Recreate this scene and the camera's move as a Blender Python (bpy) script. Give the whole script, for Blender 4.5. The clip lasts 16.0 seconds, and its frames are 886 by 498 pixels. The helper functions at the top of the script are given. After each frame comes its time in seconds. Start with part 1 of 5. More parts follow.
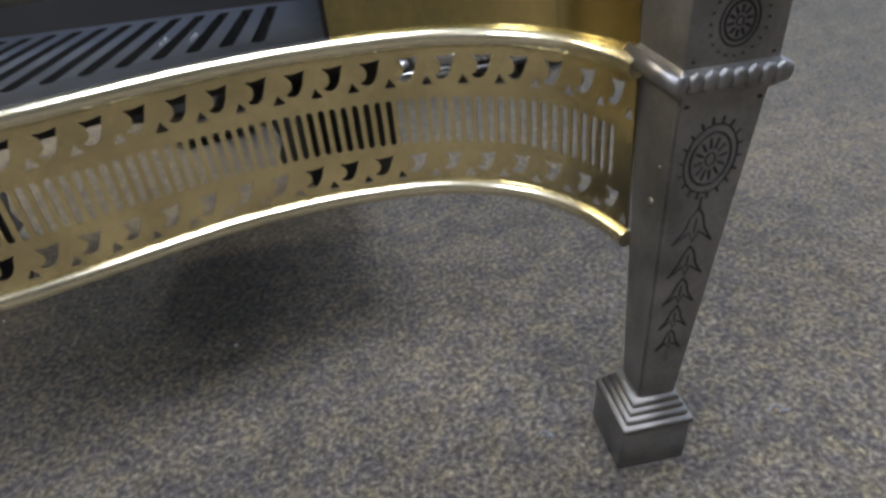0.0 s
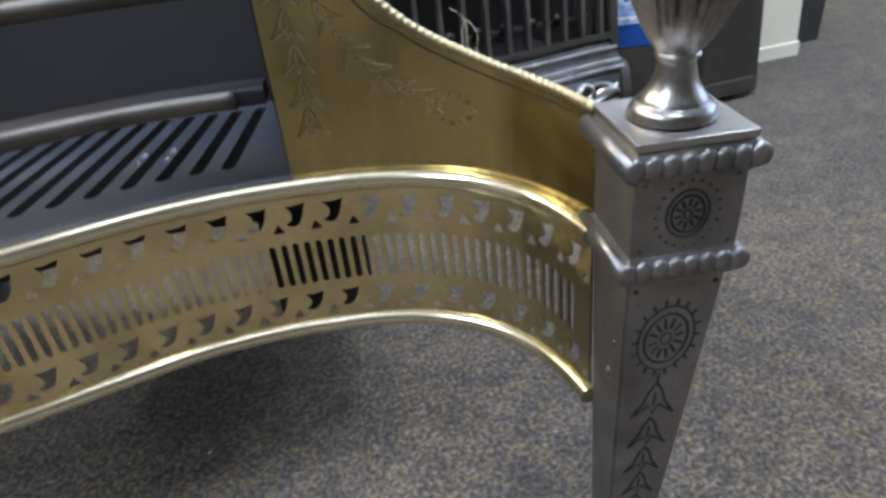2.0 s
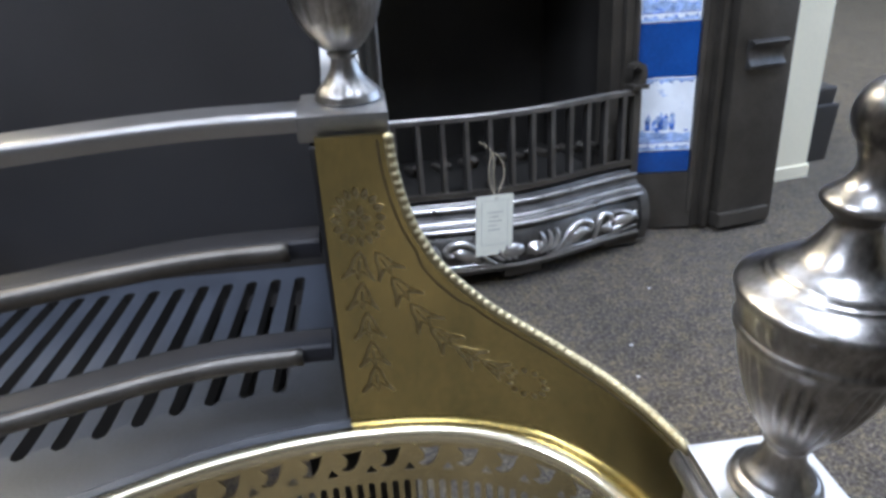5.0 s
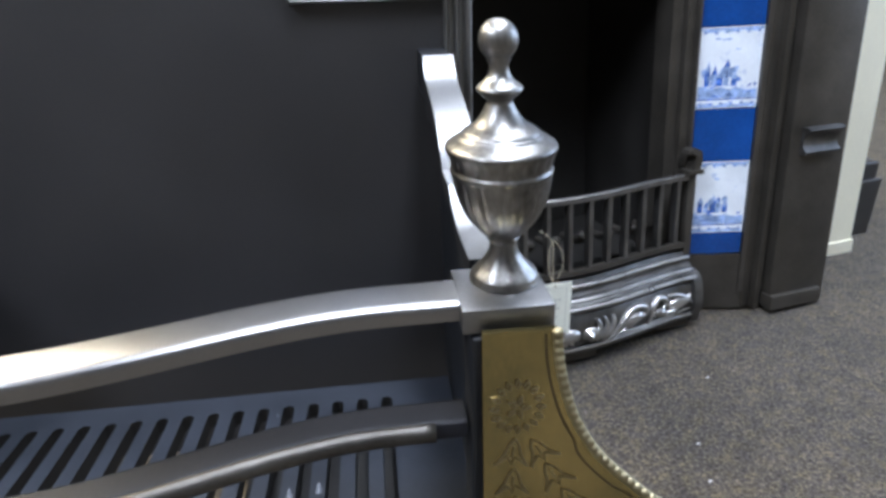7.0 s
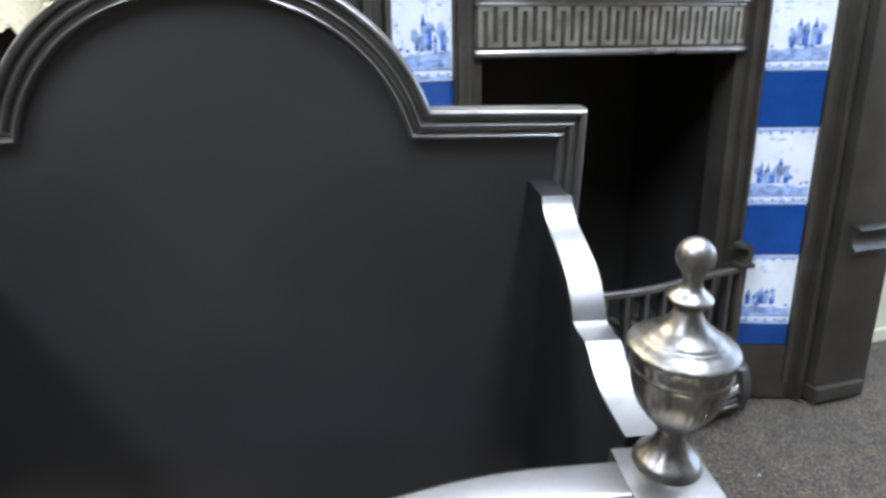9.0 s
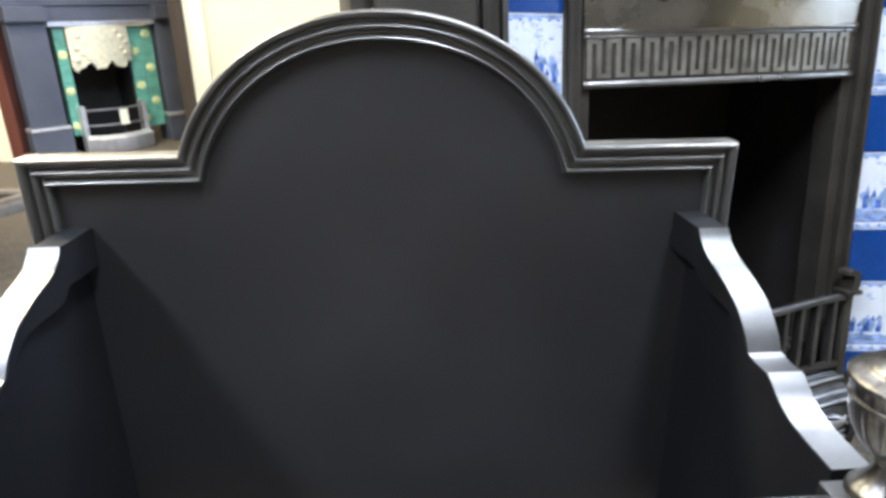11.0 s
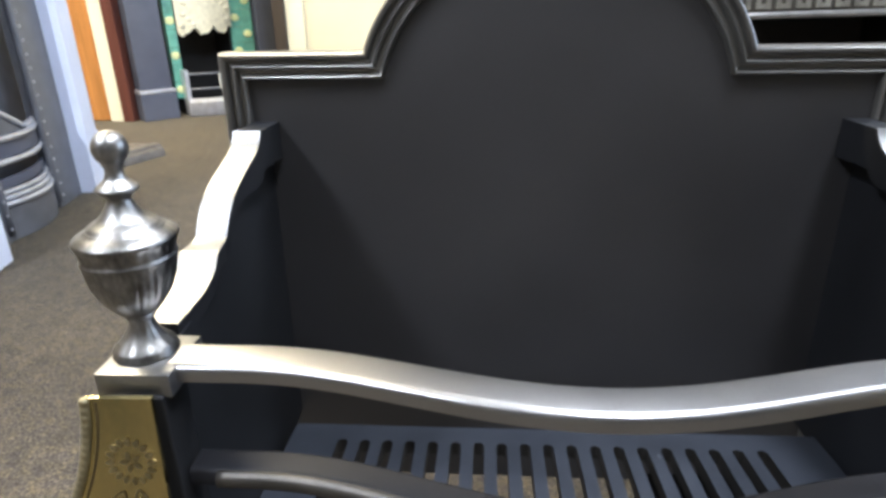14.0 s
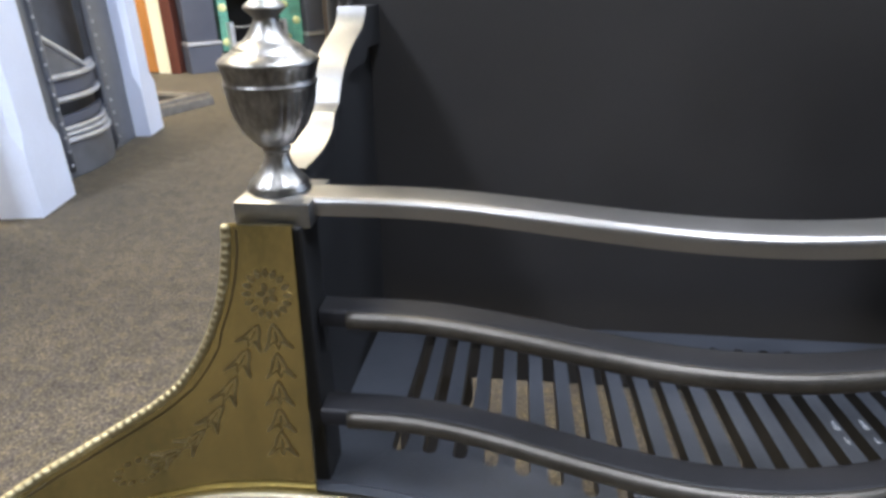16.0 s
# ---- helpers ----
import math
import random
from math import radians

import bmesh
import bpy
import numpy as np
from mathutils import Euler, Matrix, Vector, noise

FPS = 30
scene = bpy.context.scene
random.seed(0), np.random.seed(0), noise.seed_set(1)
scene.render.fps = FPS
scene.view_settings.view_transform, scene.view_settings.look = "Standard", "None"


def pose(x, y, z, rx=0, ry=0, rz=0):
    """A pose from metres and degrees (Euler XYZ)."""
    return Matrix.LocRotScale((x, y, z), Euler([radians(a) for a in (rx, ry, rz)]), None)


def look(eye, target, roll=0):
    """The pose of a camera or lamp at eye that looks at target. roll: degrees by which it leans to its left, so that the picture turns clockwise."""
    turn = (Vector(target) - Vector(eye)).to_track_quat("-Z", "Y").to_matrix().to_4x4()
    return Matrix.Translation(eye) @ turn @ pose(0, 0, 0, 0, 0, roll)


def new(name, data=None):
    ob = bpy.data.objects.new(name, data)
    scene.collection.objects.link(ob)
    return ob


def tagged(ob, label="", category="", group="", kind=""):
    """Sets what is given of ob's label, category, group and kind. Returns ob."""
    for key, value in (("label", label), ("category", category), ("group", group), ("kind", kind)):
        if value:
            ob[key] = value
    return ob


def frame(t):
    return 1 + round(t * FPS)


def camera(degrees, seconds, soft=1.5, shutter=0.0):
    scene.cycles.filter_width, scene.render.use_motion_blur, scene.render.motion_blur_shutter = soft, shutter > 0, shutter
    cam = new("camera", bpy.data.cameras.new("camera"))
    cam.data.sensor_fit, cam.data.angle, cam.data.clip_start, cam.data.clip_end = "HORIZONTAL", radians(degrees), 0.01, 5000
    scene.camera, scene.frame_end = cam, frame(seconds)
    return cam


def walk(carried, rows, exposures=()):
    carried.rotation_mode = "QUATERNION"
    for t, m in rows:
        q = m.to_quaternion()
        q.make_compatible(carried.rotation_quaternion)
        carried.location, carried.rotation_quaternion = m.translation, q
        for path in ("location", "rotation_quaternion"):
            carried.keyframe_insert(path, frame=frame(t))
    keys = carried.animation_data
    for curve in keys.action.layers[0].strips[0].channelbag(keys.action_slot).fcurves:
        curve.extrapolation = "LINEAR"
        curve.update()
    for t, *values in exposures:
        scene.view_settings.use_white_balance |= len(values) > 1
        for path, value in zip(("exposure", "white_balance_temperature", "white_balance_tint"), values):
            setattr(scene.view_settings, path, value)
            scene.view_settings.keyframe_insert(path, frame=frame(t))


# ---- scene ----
cam = camera(70.26, 16.0, soft=3.3)
PATH = [
    (0, (0.2354, -0.4402, 0.3568), (0.4456, 1.1808, -0.7957), -5.77),
    (0.5, (0.2575, -0.4336, 0.3606), (0.4146, 1.2049, -0.7755), -6.78),
    (1, (0.2732, -0.4243, 0.3729), (0.3982, 1.2330, -0.7397), -7.0),
    (1.5, (0.2813, -0.4133, 0.3868), (0.3912, 1.2576, -0.7067), -6.98),
    (2, (0.2874, -0.4007, 0.4042), (0.4210, 1.2817, -0.6689), -6.08),
    (2.5, (0.2927, -0.3885, 0.4258), (0.4628, 1.2987, -0.6345), -5.12),
    (3, (0.2971, -0.3759, 0.4486), (0.4869, 1.3195, -0.5951), -4.18),
    (3.5, (0.2896, -0.3625, 0.4638), (0.4995, 1.3404, -0.5639), -3.03),
    (4, (0.2773, -0.3468, 0.4789), (0.4895, 1.3640, -0.5352), -2.42),
    (6.5, (0.2128, -0.2931, 0.5623), (0.3818, 1.4818, -0.3438), -2.33),
    (7, (0.1891, -0.2741, 0.5762), (0.3806, 1.5108, -0.3055), -1.65),
    (7.5, (0.1712, -0.2616, 0.5956), (0.3678, 1.5314, -0.2685), -1.51),
    (8, (0.1489, -0.2539, 0.6152), (0.3543, 1.5517, -0.2200), -0.98),
    (8.5, (0.1291, -0.2470, 0.6342), (0.3361, 1.5699, -0.1757), -0.01),
    (9, (0.1070, -0.2419, 0.6460), (0.3129, 1.5880, -0.1346), 0.74),
    (11.5, (0.0011, -0.2537, 0.6588), (0.0256, 1.6149, -0.0538), -1.21),
    (12, (-0.0131, -0.2657, 0.6496), (-0.0425, 1.5947, -0.0841), -1.22),
    (12.5, (-0.0278, -0.2811, 0.6391), (-0.0904, 1.5725, -0.1094), -1.18),
    (13, (-0.0419, -0.2918, 0.6295), (-0.1220, 1.5602, -0.1212), -1.29),
    (13.5, (-0.0482, -0.2935, 0.6182), (-0.1635, 1.5527, -0.1421), -1.31),
    (14, (-0.0615, -0.2976, 0.6051), (-0.1932, 1.5437, -0.1643), -1.13),
    (14.5, (-0.0755, -0.3042, 0.5882), (-0.2279, 1.5278, -0.1995), -1.06),
    (15, (-0.0856, -0.3094, 0.5720), (-0.2615, 1.5122, -0.2348), -1.13),
    (15.5, (-0.1000, -0.3209, 0.5594), (-0.3012, 1.4904, -0.2645), -1.21),
    (16, (-0.1179, -0.3241, 0.5384), (-0.3410, 1.4728, -0.3108), -0.88),
]
walk(cam, [(t, look(eye, target, roll)) for t, eye, target, roll in PATH], [(0, -0.05, 5900, 15), (4, 0.0, 5650, 16), (7, -0.05, 5800, 15), (9, 0.06, 5900, 14), (12.5, 0.09, 6030, 14), (16, 0.0, 6100, 15)])

# ---------------------------------------------------------------- light
world = bpy.data.worlds.new("world")
scene.world = world
world.use_nodes = True
wn = world.node_tree.nodes
sky = wn.new("ShaderNodeTexSky")
sky.sky_type, sky.sun_disc, sky.sun_elevation, sky.sun_rotation = "NISHITA", False, radians(35), radians(120)
world.node_tree.links.new(sky.outputs["Color"], wn["Background"].inputs["Color"])
wn["Background"].inputs["Strength"].default_value = 0.08


def area_lamp(name, eye, target, sx, sy, power, colour):
    data = bpy.data.lights.new(name, "AREA")
    data.shape, data.size, data.size_y, data.energy, data.color = "RECTANGLE", sx, sy, power, colour
    ob = new(name, data)
    ob.matrix_world = look(eye, target)
    return ob


# ceiling fittings of the showroom and the daylight from the shop window
CEIL = 2.6
LAMPS = [(-1.55, -0.95, 84, True), (0.43, -0.30, 72, True), (0.22, 1.4, 14, False), (-1.75, 1.1, 108, False), (-2.0, 2.5, 105, False), (1.25, 0.72, 36, False)]
for lx, ly, lp, along in LAMPS:
    area_lamp("ceiling_light_lamp", (lx, ly, CEIL - 0.09), (lx, ly + 0.001, 0), *((0.3, 1.2) if along else (1.2, 0.3)), lp, (1.0, 0.87, 0.56) if lx < -1 and ly > 0 else (0.86, 0.94, 1.0))
area_lamp("window_light", (3.85, 1.0, 1.45), (0, 0.6, 0.4), 2.6, 1.7, 46, (0.56, 0.75, 1.0))

# ---------------------------------------------------------------- materials


def material(name, base, rough=0.5, metal=0.0, spot=0.15, scale=12.0, fine=180.0, bump=0.15, rough_var=0.1, second=None, coat=0.0, stretch=(1, 1, 1), dist=0.0006):
    """A surface with two scales of variation in colour, gloss and relief."""
    m = bpy.data.materials.new(name)
    m.use_nodes = True
    nt = m.node_tree
    n, link = nt.nodes, nt.links.new
    bsdf = n["Principled BSDF"]
    bsdf.inputs["Metallic"].default_value = metal
    bsdf.inputs["Coat Weight"].default_value = coat
    tc = n.new("ShaderNodeTexCoord")
    mp = n.new("ShaderNodeMapping")
    mp.inputs["Scale"].default_value = stretch
    link(tc.outputs["Object"], mp.inputs["Vector"])
    big, small = n.new("ShaderNodeTexNoise"), n.new("ShaderNodeTexNoise")
    for t, sc, det in ((big, scale, 5), (small, fine, 3)):
        link(mp.outputs["Vector"], t.inputs["Vector"])
        t.inputs["Scale"].default_value, t.inputs["Detail"].default_value = sc, det
    ramp = n.new("ShaderNodeMix")
    ramp.data_type = "RGBA"
    dark = second or tuple(c * (1 - spot * 1.6) for c in base)
    lite = tuple(min(1, c * (1 + spot)) for c in base)
    ramp.inputs["A"].default_value, ramp.inputs["B"].default_value = (*dark, 1), (*lite, 1)
    add = n.new("ShaderNodeMath")
    add.operation = "MULTIPLY_ADD"
    link(big.outputs["Fac"], add.inputs[0])
    add.inputs[1].default_value = 2.2
    sub = n.new("ShaderNodeMath")
    sub.operation = "MULTIPLY_ADD"
    link(small.outputs["Fac"], sub.inputs[0])
    sub.inputs[1].default_value, sub.inputs[2].default_value = 0.8, -1.0
    link(sub.outputs[0], add.inputs[2])
    add.use_clamp = True
    link(add.outputs[0], ramp.inputs["Factor"])
    link(ramp.outputs["Result"], bsdf.inputs["Base Color"])
    rr = n.new("ShaderNodeMath")
    rr.operation = "MULTIPLY_ADD"
    link(big.outputs["Fac"], rr.inputs[0])
    rr.inputs[1].default_value, rr.inputs[2].default_value = rough_var * 2, rough - rough_var
    rr.use_clamp = True
    link(rr.outputs[0], bsdf.inputs["Roughness"])
    if bump:
        b = n.new("ShaderNodeBump")
        b.inputs["Strength"].default_value, b.inputs["Distance"].default_value = bump, dist
        link(small.outputs["Fac"], b.inputs["Height"])
        link(b.outputs["Normal"], bsdf.inputs["Normal"])
    return m


def carpet_material():
    m = bpy.data.materials.new("flecked_carpet")
    m.use_nodes = True
    nt = m.node_tree
    n, link = nt.nodes, nt.links.new
    bsdf = n["Principled BSDF"]
    bsdf.inputs["Roughness"].default_value = 0.95
    bsdf.inputs["Specular IOR Level"].default_value = 0.15
    bsdf.inputs["Sheen Weight"].default_value, bsdf.inputs["Sheen Roughness"].default_value = 0.10, 0.5
    bsdf.inputs["Sheen Tint"].default_value = (1.0, 0.94, 0.78, 1)
    tc = n.new("ShaderNodeTexCoord")
    warp = n.new("ShaderNodeTexNoise")
    warp.inputs["Scale"].default_value = 90
    link(tc.outputs["Object"], warp.inputs["Vector"])
    bend = n.new("ShaderNodeMix")
    bend.data_type, bend.blend_type = "RGBA", "LINEAR_LIGHT"
    bend.inputs["Factor"].default_value = 0.003
    link(tc.outputs["Object"], bend.inputs["A"])
    link(warp.outputs["Color"], bend.inputs["B"])
    fleck, tuft, wide, patch, blot = (n.new("ShaderNodeTexNoise") for _ in range(5))
    for t, sc, de, ro in ((fleck, 235, 6, 0.70), (tuft, 560, 3, 0.6), (wide, 5, 4, 0.55), (patch, 60, 4, 0.65), (blot, 30, 5, 0.65)):
        link(bend.outputs["Result"], t.inputs["Vector"])
        t.inputs["Scale"].default_value, t.inputs["Detail"].default_value, t.inputs["Roughness"].default_value = sc, de, ro

    def ramp(src, stops):
        r = n.new("ShaderNodeValToRGB")
        link(src.outputs["Fac"], r.inputs["Fac"])
        els = r.color_ramp.elements
        while len(els) < len(stops):
            els.new(0.5)
        for e, (p, c) in zip(els, stops):
            e.position, e.color = p, (*c, 1)
        return r.outputs["Color"]

    def times(a, b):
        mx = n.new("ShaderNodeMix")
        mx.data_type, mx.blend_type = "RGBA", "MULTIPLY"
        mx.inputs["Factor"].default_value = 1.0
        link(a, mx.inputs["A"])
        link(b, mx.inputs["B"])
        return mx.outputs["Result"]
    col = ramp(fleck, [(0.33, (0.020, 0.0182, 0.0175)), (0.43, (0.048, 0.0428, 0.0395)), (0.52, (0.090, 0.0805, 0.069)), (0.61, (0.150, 0.136, 0.110)), (0.73, (0.290, 0.264, 0.210))])
    col = times(col, ramp(patch, [(0.36, (0.90, 0.88, 0.98)), (0.50, (0.97, 0.945, 0.92)), (0.64, (1.06, 1.01, 0.82))]))
    col = times(col, ramp(blot, [(0.36, (0.76, 0.75, 0.75)), (0.5, (1.0, 0.985, 0.97)), (0.64, (1.16, 1.13, 1.08))]))
    col = times(col, ramp(wide, [(0.34, (0.74, 0.745, 0.75)), (0.66, (0.94, 0.915, 0.86))]))
    link(col, bsdf.inputs["Base Color"])
    b = n.new("ShaderNodeBump")
    b.inputs["Strength"].default_value, b.inputs["Distance"].default_value = 0.5, 0.0015
    link(tuft.outputs["Fac"], b.inputs["Height"])
    link(b.outputs["Normal"], bsdf.inputs["Normal"])
    return m


BRASS = material("brushed_brass", (0.72, 0.61, 0.34), 0.22, 1.0, 0.16, 26, 260, 0.12, 0.08, dist=0.0003)
BRASS_WING = material("engraved_brass", (0.56, 0.445, 0.185), 0.15, 1.0, 0.14, 16, 300, 0.10, 0.05, second=(0.33, 0.285, 0.135), stretch=(1.6, 1.6, 0.6), dist=0.0003)
BRASS_ROD = material("polished_brass", (0.85, 0.78, 0.57), 0.2, 1.0, 0.08, 14, 320, 0.05, 0.05, dist=0.0002)
BRASS_BEAD = material("worn_pale_brass", (0.37, 0.32, 0.195), 0.50, 1.0, 0.12, 40, 320, 0.1, 0.05, dist=0.0003)
BRASS_DARK = material("dark_engraved_brass", (0.19, 0.14, 0.055), 0.4, 1.0, 0.2, 30, 300, 0.1)
GROOVE = material("dark_brown_brass", (0.055, 0.038, 0.016), 0.5, 0.3, 0.2, 60, 300, 0.1)
STEEL = material("burnished_steel", (0.36, 0.345, 0.332), 0.32, 1.0, 0.20, 38, 420, 0.14, 0.09, second=(0.10, 0.094, 0.088), stretch=(1, 1, 0.5), dist=0.0004)
STEEL_SOFT = material("rubbed_steel", (0.32, 0.31, 0.297), 0.38, 1.0, 0.22, 46, 420, 0.2, 0.09, second=(0.085, 0.08, 0.074), stretch=(1, 1, 0.45), dist=0.0004)
STEEL_BRIGHT = material("polished_steel", (0.35, 0.345, 0.345), 0.33, 1.0, 0.06, 16, 500, 0.02, 0.03, dist=0.0001)
STEEL_BRUSHED = material("brushed_pale_steel", (0.28, 0.278, 0.28), 0.40, 1.0, 0.12, 30, 500, 0.10, 0.08, dist=0.0002)
STEEL_PLATE = material("worn_pale_steel", (0.46, 0.445, 0.42), 0.42, 1.0, 0.12, 30, 420, 0.15, 0.08, dist=0.0003)
STEEL_DULL = material("dull_steel", (0.17, 0.156, 0.142), 0.50, 1.0, 0.12, 25, 420, 0.15, 0.07, dist=0.0003)
BAR_STRIP = material("tarnished_steel", (0.125, 0.116, 0.105), 0.52, 1.0, 0.2, 30, 420, 0.2, 0.08, dist=0.0003)
IRON = material("burnished_cast_iron", (0.245, 0.235, 0.232), 0.4, 0.9, 0.22, 40, 420, 0.25, 0.08, dist=0.0004)
IRON_EDGE = material("worn_cast_iron", (0.20, 0.19, 0.18), 0.42, 0.9, 0.2, 40, 420, 0.2, 0.06, dist=0.0003)
PATINA = material("black_patina", (0.012, 0.011, 0.011), 0.6, 0.2, 0.2, 40, 300, 0.1)
BLACK = material("matt_black_iron", (0.0255, 0.0237, 0.0243), 0.46, 0.0, 0.16, 7, 500, 0.14, 0.05, dist=0.0003)
BLACK.node_tree.nodes["Principled BSDF"].inputs["Specular IOR Level"].default_value = 0.8
BLACK_EDGE = material("rubbed_black_iron", (0.24, 0.23, 0.215), 0.38, 0.8, 0.1, 30, 420, 0.15, 0.06, dist=0.0003)
SOOT = material("soot_black_iron", (0.016, 0.016, 0.0172), 0.62, 0.0, 0.2, 9, 300, 0.15)
SOOT.node_tree.nodes["Principled BSDF"].inputs["Specular IOR Level"].default_value = 0.25
CHEEK = material("blackened_side_iron", (0.0095, 0.0100, 0.0118), 0.5, 0.0, 0.25, 9, 300, 0.15)
CHEEK.node_tree.nodes["Principled BSDF"].inputs["Specular IOR Level"].default_value = 0.45
INNER = material("rusty_black_iron", (0.018, 0.016, 0.014), 0.6, 0.1, 0.3, 12, 200, 0.25)
GRATE = material("grey_cast_iron", (0.046, 0.051, 0.064), 0.36, 0.3, 0.16, 20, 380, 0.3, 0.08, dist=0.0004)
BAR = material("dull_cast_iron_bar", (0.014, 0.014, 0.017), 0.5, 0.2, 0.2, 22, 380, 0.3, 0.08, dist=0.0004)
BAR.node_tree.nodes["Principled BSDF"].inputs["Specular IOR Level"].default_value = 0.25
REGISTER = material("dark_cast_iron", (0.078, 0.069, 0.058), 0.42, 0.5, 0.2, 18, 300, 0.2, 0.08)
KERB_IRON = material("greyed_cast_iron", (0.15, 0.142, 0.138), 0.42, 0.4, 0.25, 25, 300, 0.2, 0.08)
REG_BRIGHT = material("highlighted_cast_iron", (0.54, 0.53, 0.52), 0.30, 0.9, 0.2, 35, 300, 0.2, 0.08)
LINTEL = material("browned_iron", (0.115, 0.102, 0.084), 0.36, 0.6, 0.25, 25, 300, 0.2, 0.08)
HOOD = material("burnished_brown_iron", (0.50, 0.465, 0.39), 0.27, 1.0, 0.2, 18, 300, 0.15, 0.08)
APRON = material("burnished_dark_iron", (0.115, 0.11, 0.106), 0.38, 0.8, 0.3, 30, 300, 0.2, 0.08)
REG_KEY = material("dull_rubbed_iron", (0.40, 0.375, 0.32), 0.42, 0.8, 0.25, 40, 300, 0.2, 0.08)
TILE_WHITE = material("white_glaze", (0.80, 0.84, 0.90), 0.12, 0.0, 0.06, 20, 200, 0.03, 0.04, coat=0.4)


def delft_material():
    """White glaze with soft cobalt brushwork."""
    m = TILE_WHITE.copy()
    m.name = "painted_white_glaze"
    n, link = m.node_tree.nodes, m.node_tree.links.new
    bsdf = n["Principled BSDF"]
    src = bsdf.inputs["Base Color"].links[0].from_socket
    tc = n.new("ShaderNodeTexCoord")
    wash, brush = n.new("ShaderNodeTexNoise"), n.new("ShaderNodeTexNoise")
    for t, sc, de, di in ((wash, 34, 3, 0.6), (brush, 120, 6, 1.2)):
        link(tc.outputs["Object"], t.inputs["Vector"])
        t.inputs["Scale"].default_value, t.inputs["Detail"].default_value, t.inputs["Distortion"].default_value = sc, de, di
    prod = n.new("ShaderNodeMath")
    prod.operation = "MULTIPLY"
    link(wash.outputs["Fac"], prod.inputs[0])
    link(brush.outputs["Fac"], prod.inputs[1])
    ramp = n.new("ShaderNodeValToRGB")
    ramp.color_ramp.elements[0].position, ramp.color_ramp.elements[1].position = 0.33, 0.52
    link(prod.outputs[0], ramp.inputs["Fac"])
    mix = n.new("ShaderNodeMix")
    mix.data_type = "RGBA"
    link(ramp.outputs["Color"], mix.inputs["Factor"])
    link(src, mix.inputs["A"])
    mix.inputs["B"].default_value = (0.14, 0.25, 0.62, 1)
    link(mix.outputs["Result"], bsdf.inputs["Base Color"])
    return m


TILE_PAINTED = delft_material()
TILE_INK = material("cobalt_paint", (0.09, 0.19, 0.60), 0.15, 0.0, 0.5, 90, 300, 0.0, 0.04)
TILE_PALE = material("pale_blue_wash", (0.36, 0.49, 0.84), 0.15, 0.0, 0.3, 90, 300, 0.0, 0.04)
TILE_BLUE = material("deep_blue_glaze", (0.008, 0.058, 0.26), 0.14, 0.0, 0.2, 12, 200, 0.03, 0.04, coat=0.15)
CREAM = material("cream_paint", (0.78, 0.74, 0.58), 0.6, 0.0, 0.05, 4, 150, 0.1)
DARKWALL = material("dark_brown_wall_paint", (0.20, 0.175, 0.15), 0.6, 0.0, 0.12, 2, 90, 0.1)
DARK_SOUTH = material("dark_south_wall", (0.13, 0.12, 0.105), 0.7, 0.0, 0.08, 3, 120, 0.1)
BEIGE = material("beige_wall_paint", (0.72, 0.66, 0.48), 0.7, 0.0, 0.05, 3, 120, 0.1)
WHITE = material("white_paint", (0.66, 0.72, 0.90), 0.45, 0.0, 0.05, 6, 150, 0.08)
SLATE = material("blue_grey_paint", (0.085, 0.095, 0.135), 0.5, 0.0, 0.1, 8, 150, 0.1)
GREYIRON = material("grey_painted_iron", (0.16, 0.17, 0.20), 0.4, 0.4, 0.12, 20, 200, 0.15)
SHINE = material("bright_cast_iron", (0.58, 0.60, 0.67), 0.33, 0.6, 0.12, 30, 200, 0.15)
OAK = material("orange_wood", (0.46, 0.20, 0.055), 0.45, 0.0, 0.2, 6, 90, 0.1, stretch=(6, 6, 0.6))
REDWOOD = material("red_brown_wood", (0.11, 0.035, 0.025), 0.45, 0.0, 0.2, 6, 90, 0.1, stretch=(6, 6, 0.6))
BROWN = material("dark_brown_wood", (0.045, 0.034, 0.026), 0.5, 0.0, 0.2, 6, 90, 0.1, stretch=(6, 6, 0.6))
GREEN_TILE = material("green_glaze", (0.15, 0.42, 0.35), 0.15, 0.0, 0.2, 15, 150, 0.05, coat=0.4)
YELLOW_TILE = material("yellow_green_glaze", (0.76, 0.84, 0.46), 0.2, 0.0, 0.15, 40, 150, 0.05)
IVORY = material("ivory_relief_iron", (0.72, 0.70, 0.56), 0.5, 0.0, 0.12, 40, 150, 0.2)
CARD = material("pale_card", (0.80, 0.80, 0.70), 0.7, 0.0, 0.05, 30, 300, 0.05)
CARD_INK = material("grey_ink", (0.46, 0.46, 0.42), 0.8, 0.0, 0.1, 60, 300, 0.0)
STRING = material("cotton_string", (0.46, 0.40, 0.29), 0.9, 0.0, 0.2, 80, 600, 0.3)
PLASTER = material("white_ceiling_paint", (0.80, 0.79, 0.75), 0.8, 0.0, 0.04, 3, 100, 0.1)
CARPET = carpet_material()
PALE_GREY = material("pale_grey", (0.13, 0.14, 0.165), 0.9, 0, 0.2, 90, 300, 0.0)
PAPER = material("white_paper_scrap", (0.55, 0.55, 0.55), 0.8, 0, 0.05, 40, 200, 0.0)


def glow(name, colour, strength):
    m = bpy.data.materials.new(name)
    m.use_nodes = True
    b = m.node_tree.nodes["Principled BSDF"]
    b.inputs["Base Color"].default_value = (*colour, 1)
    b.inputs["Emission Color"].default_value = (*colour, 1)
    b.inputs["Emission Strength"].default_value = strength
    return m


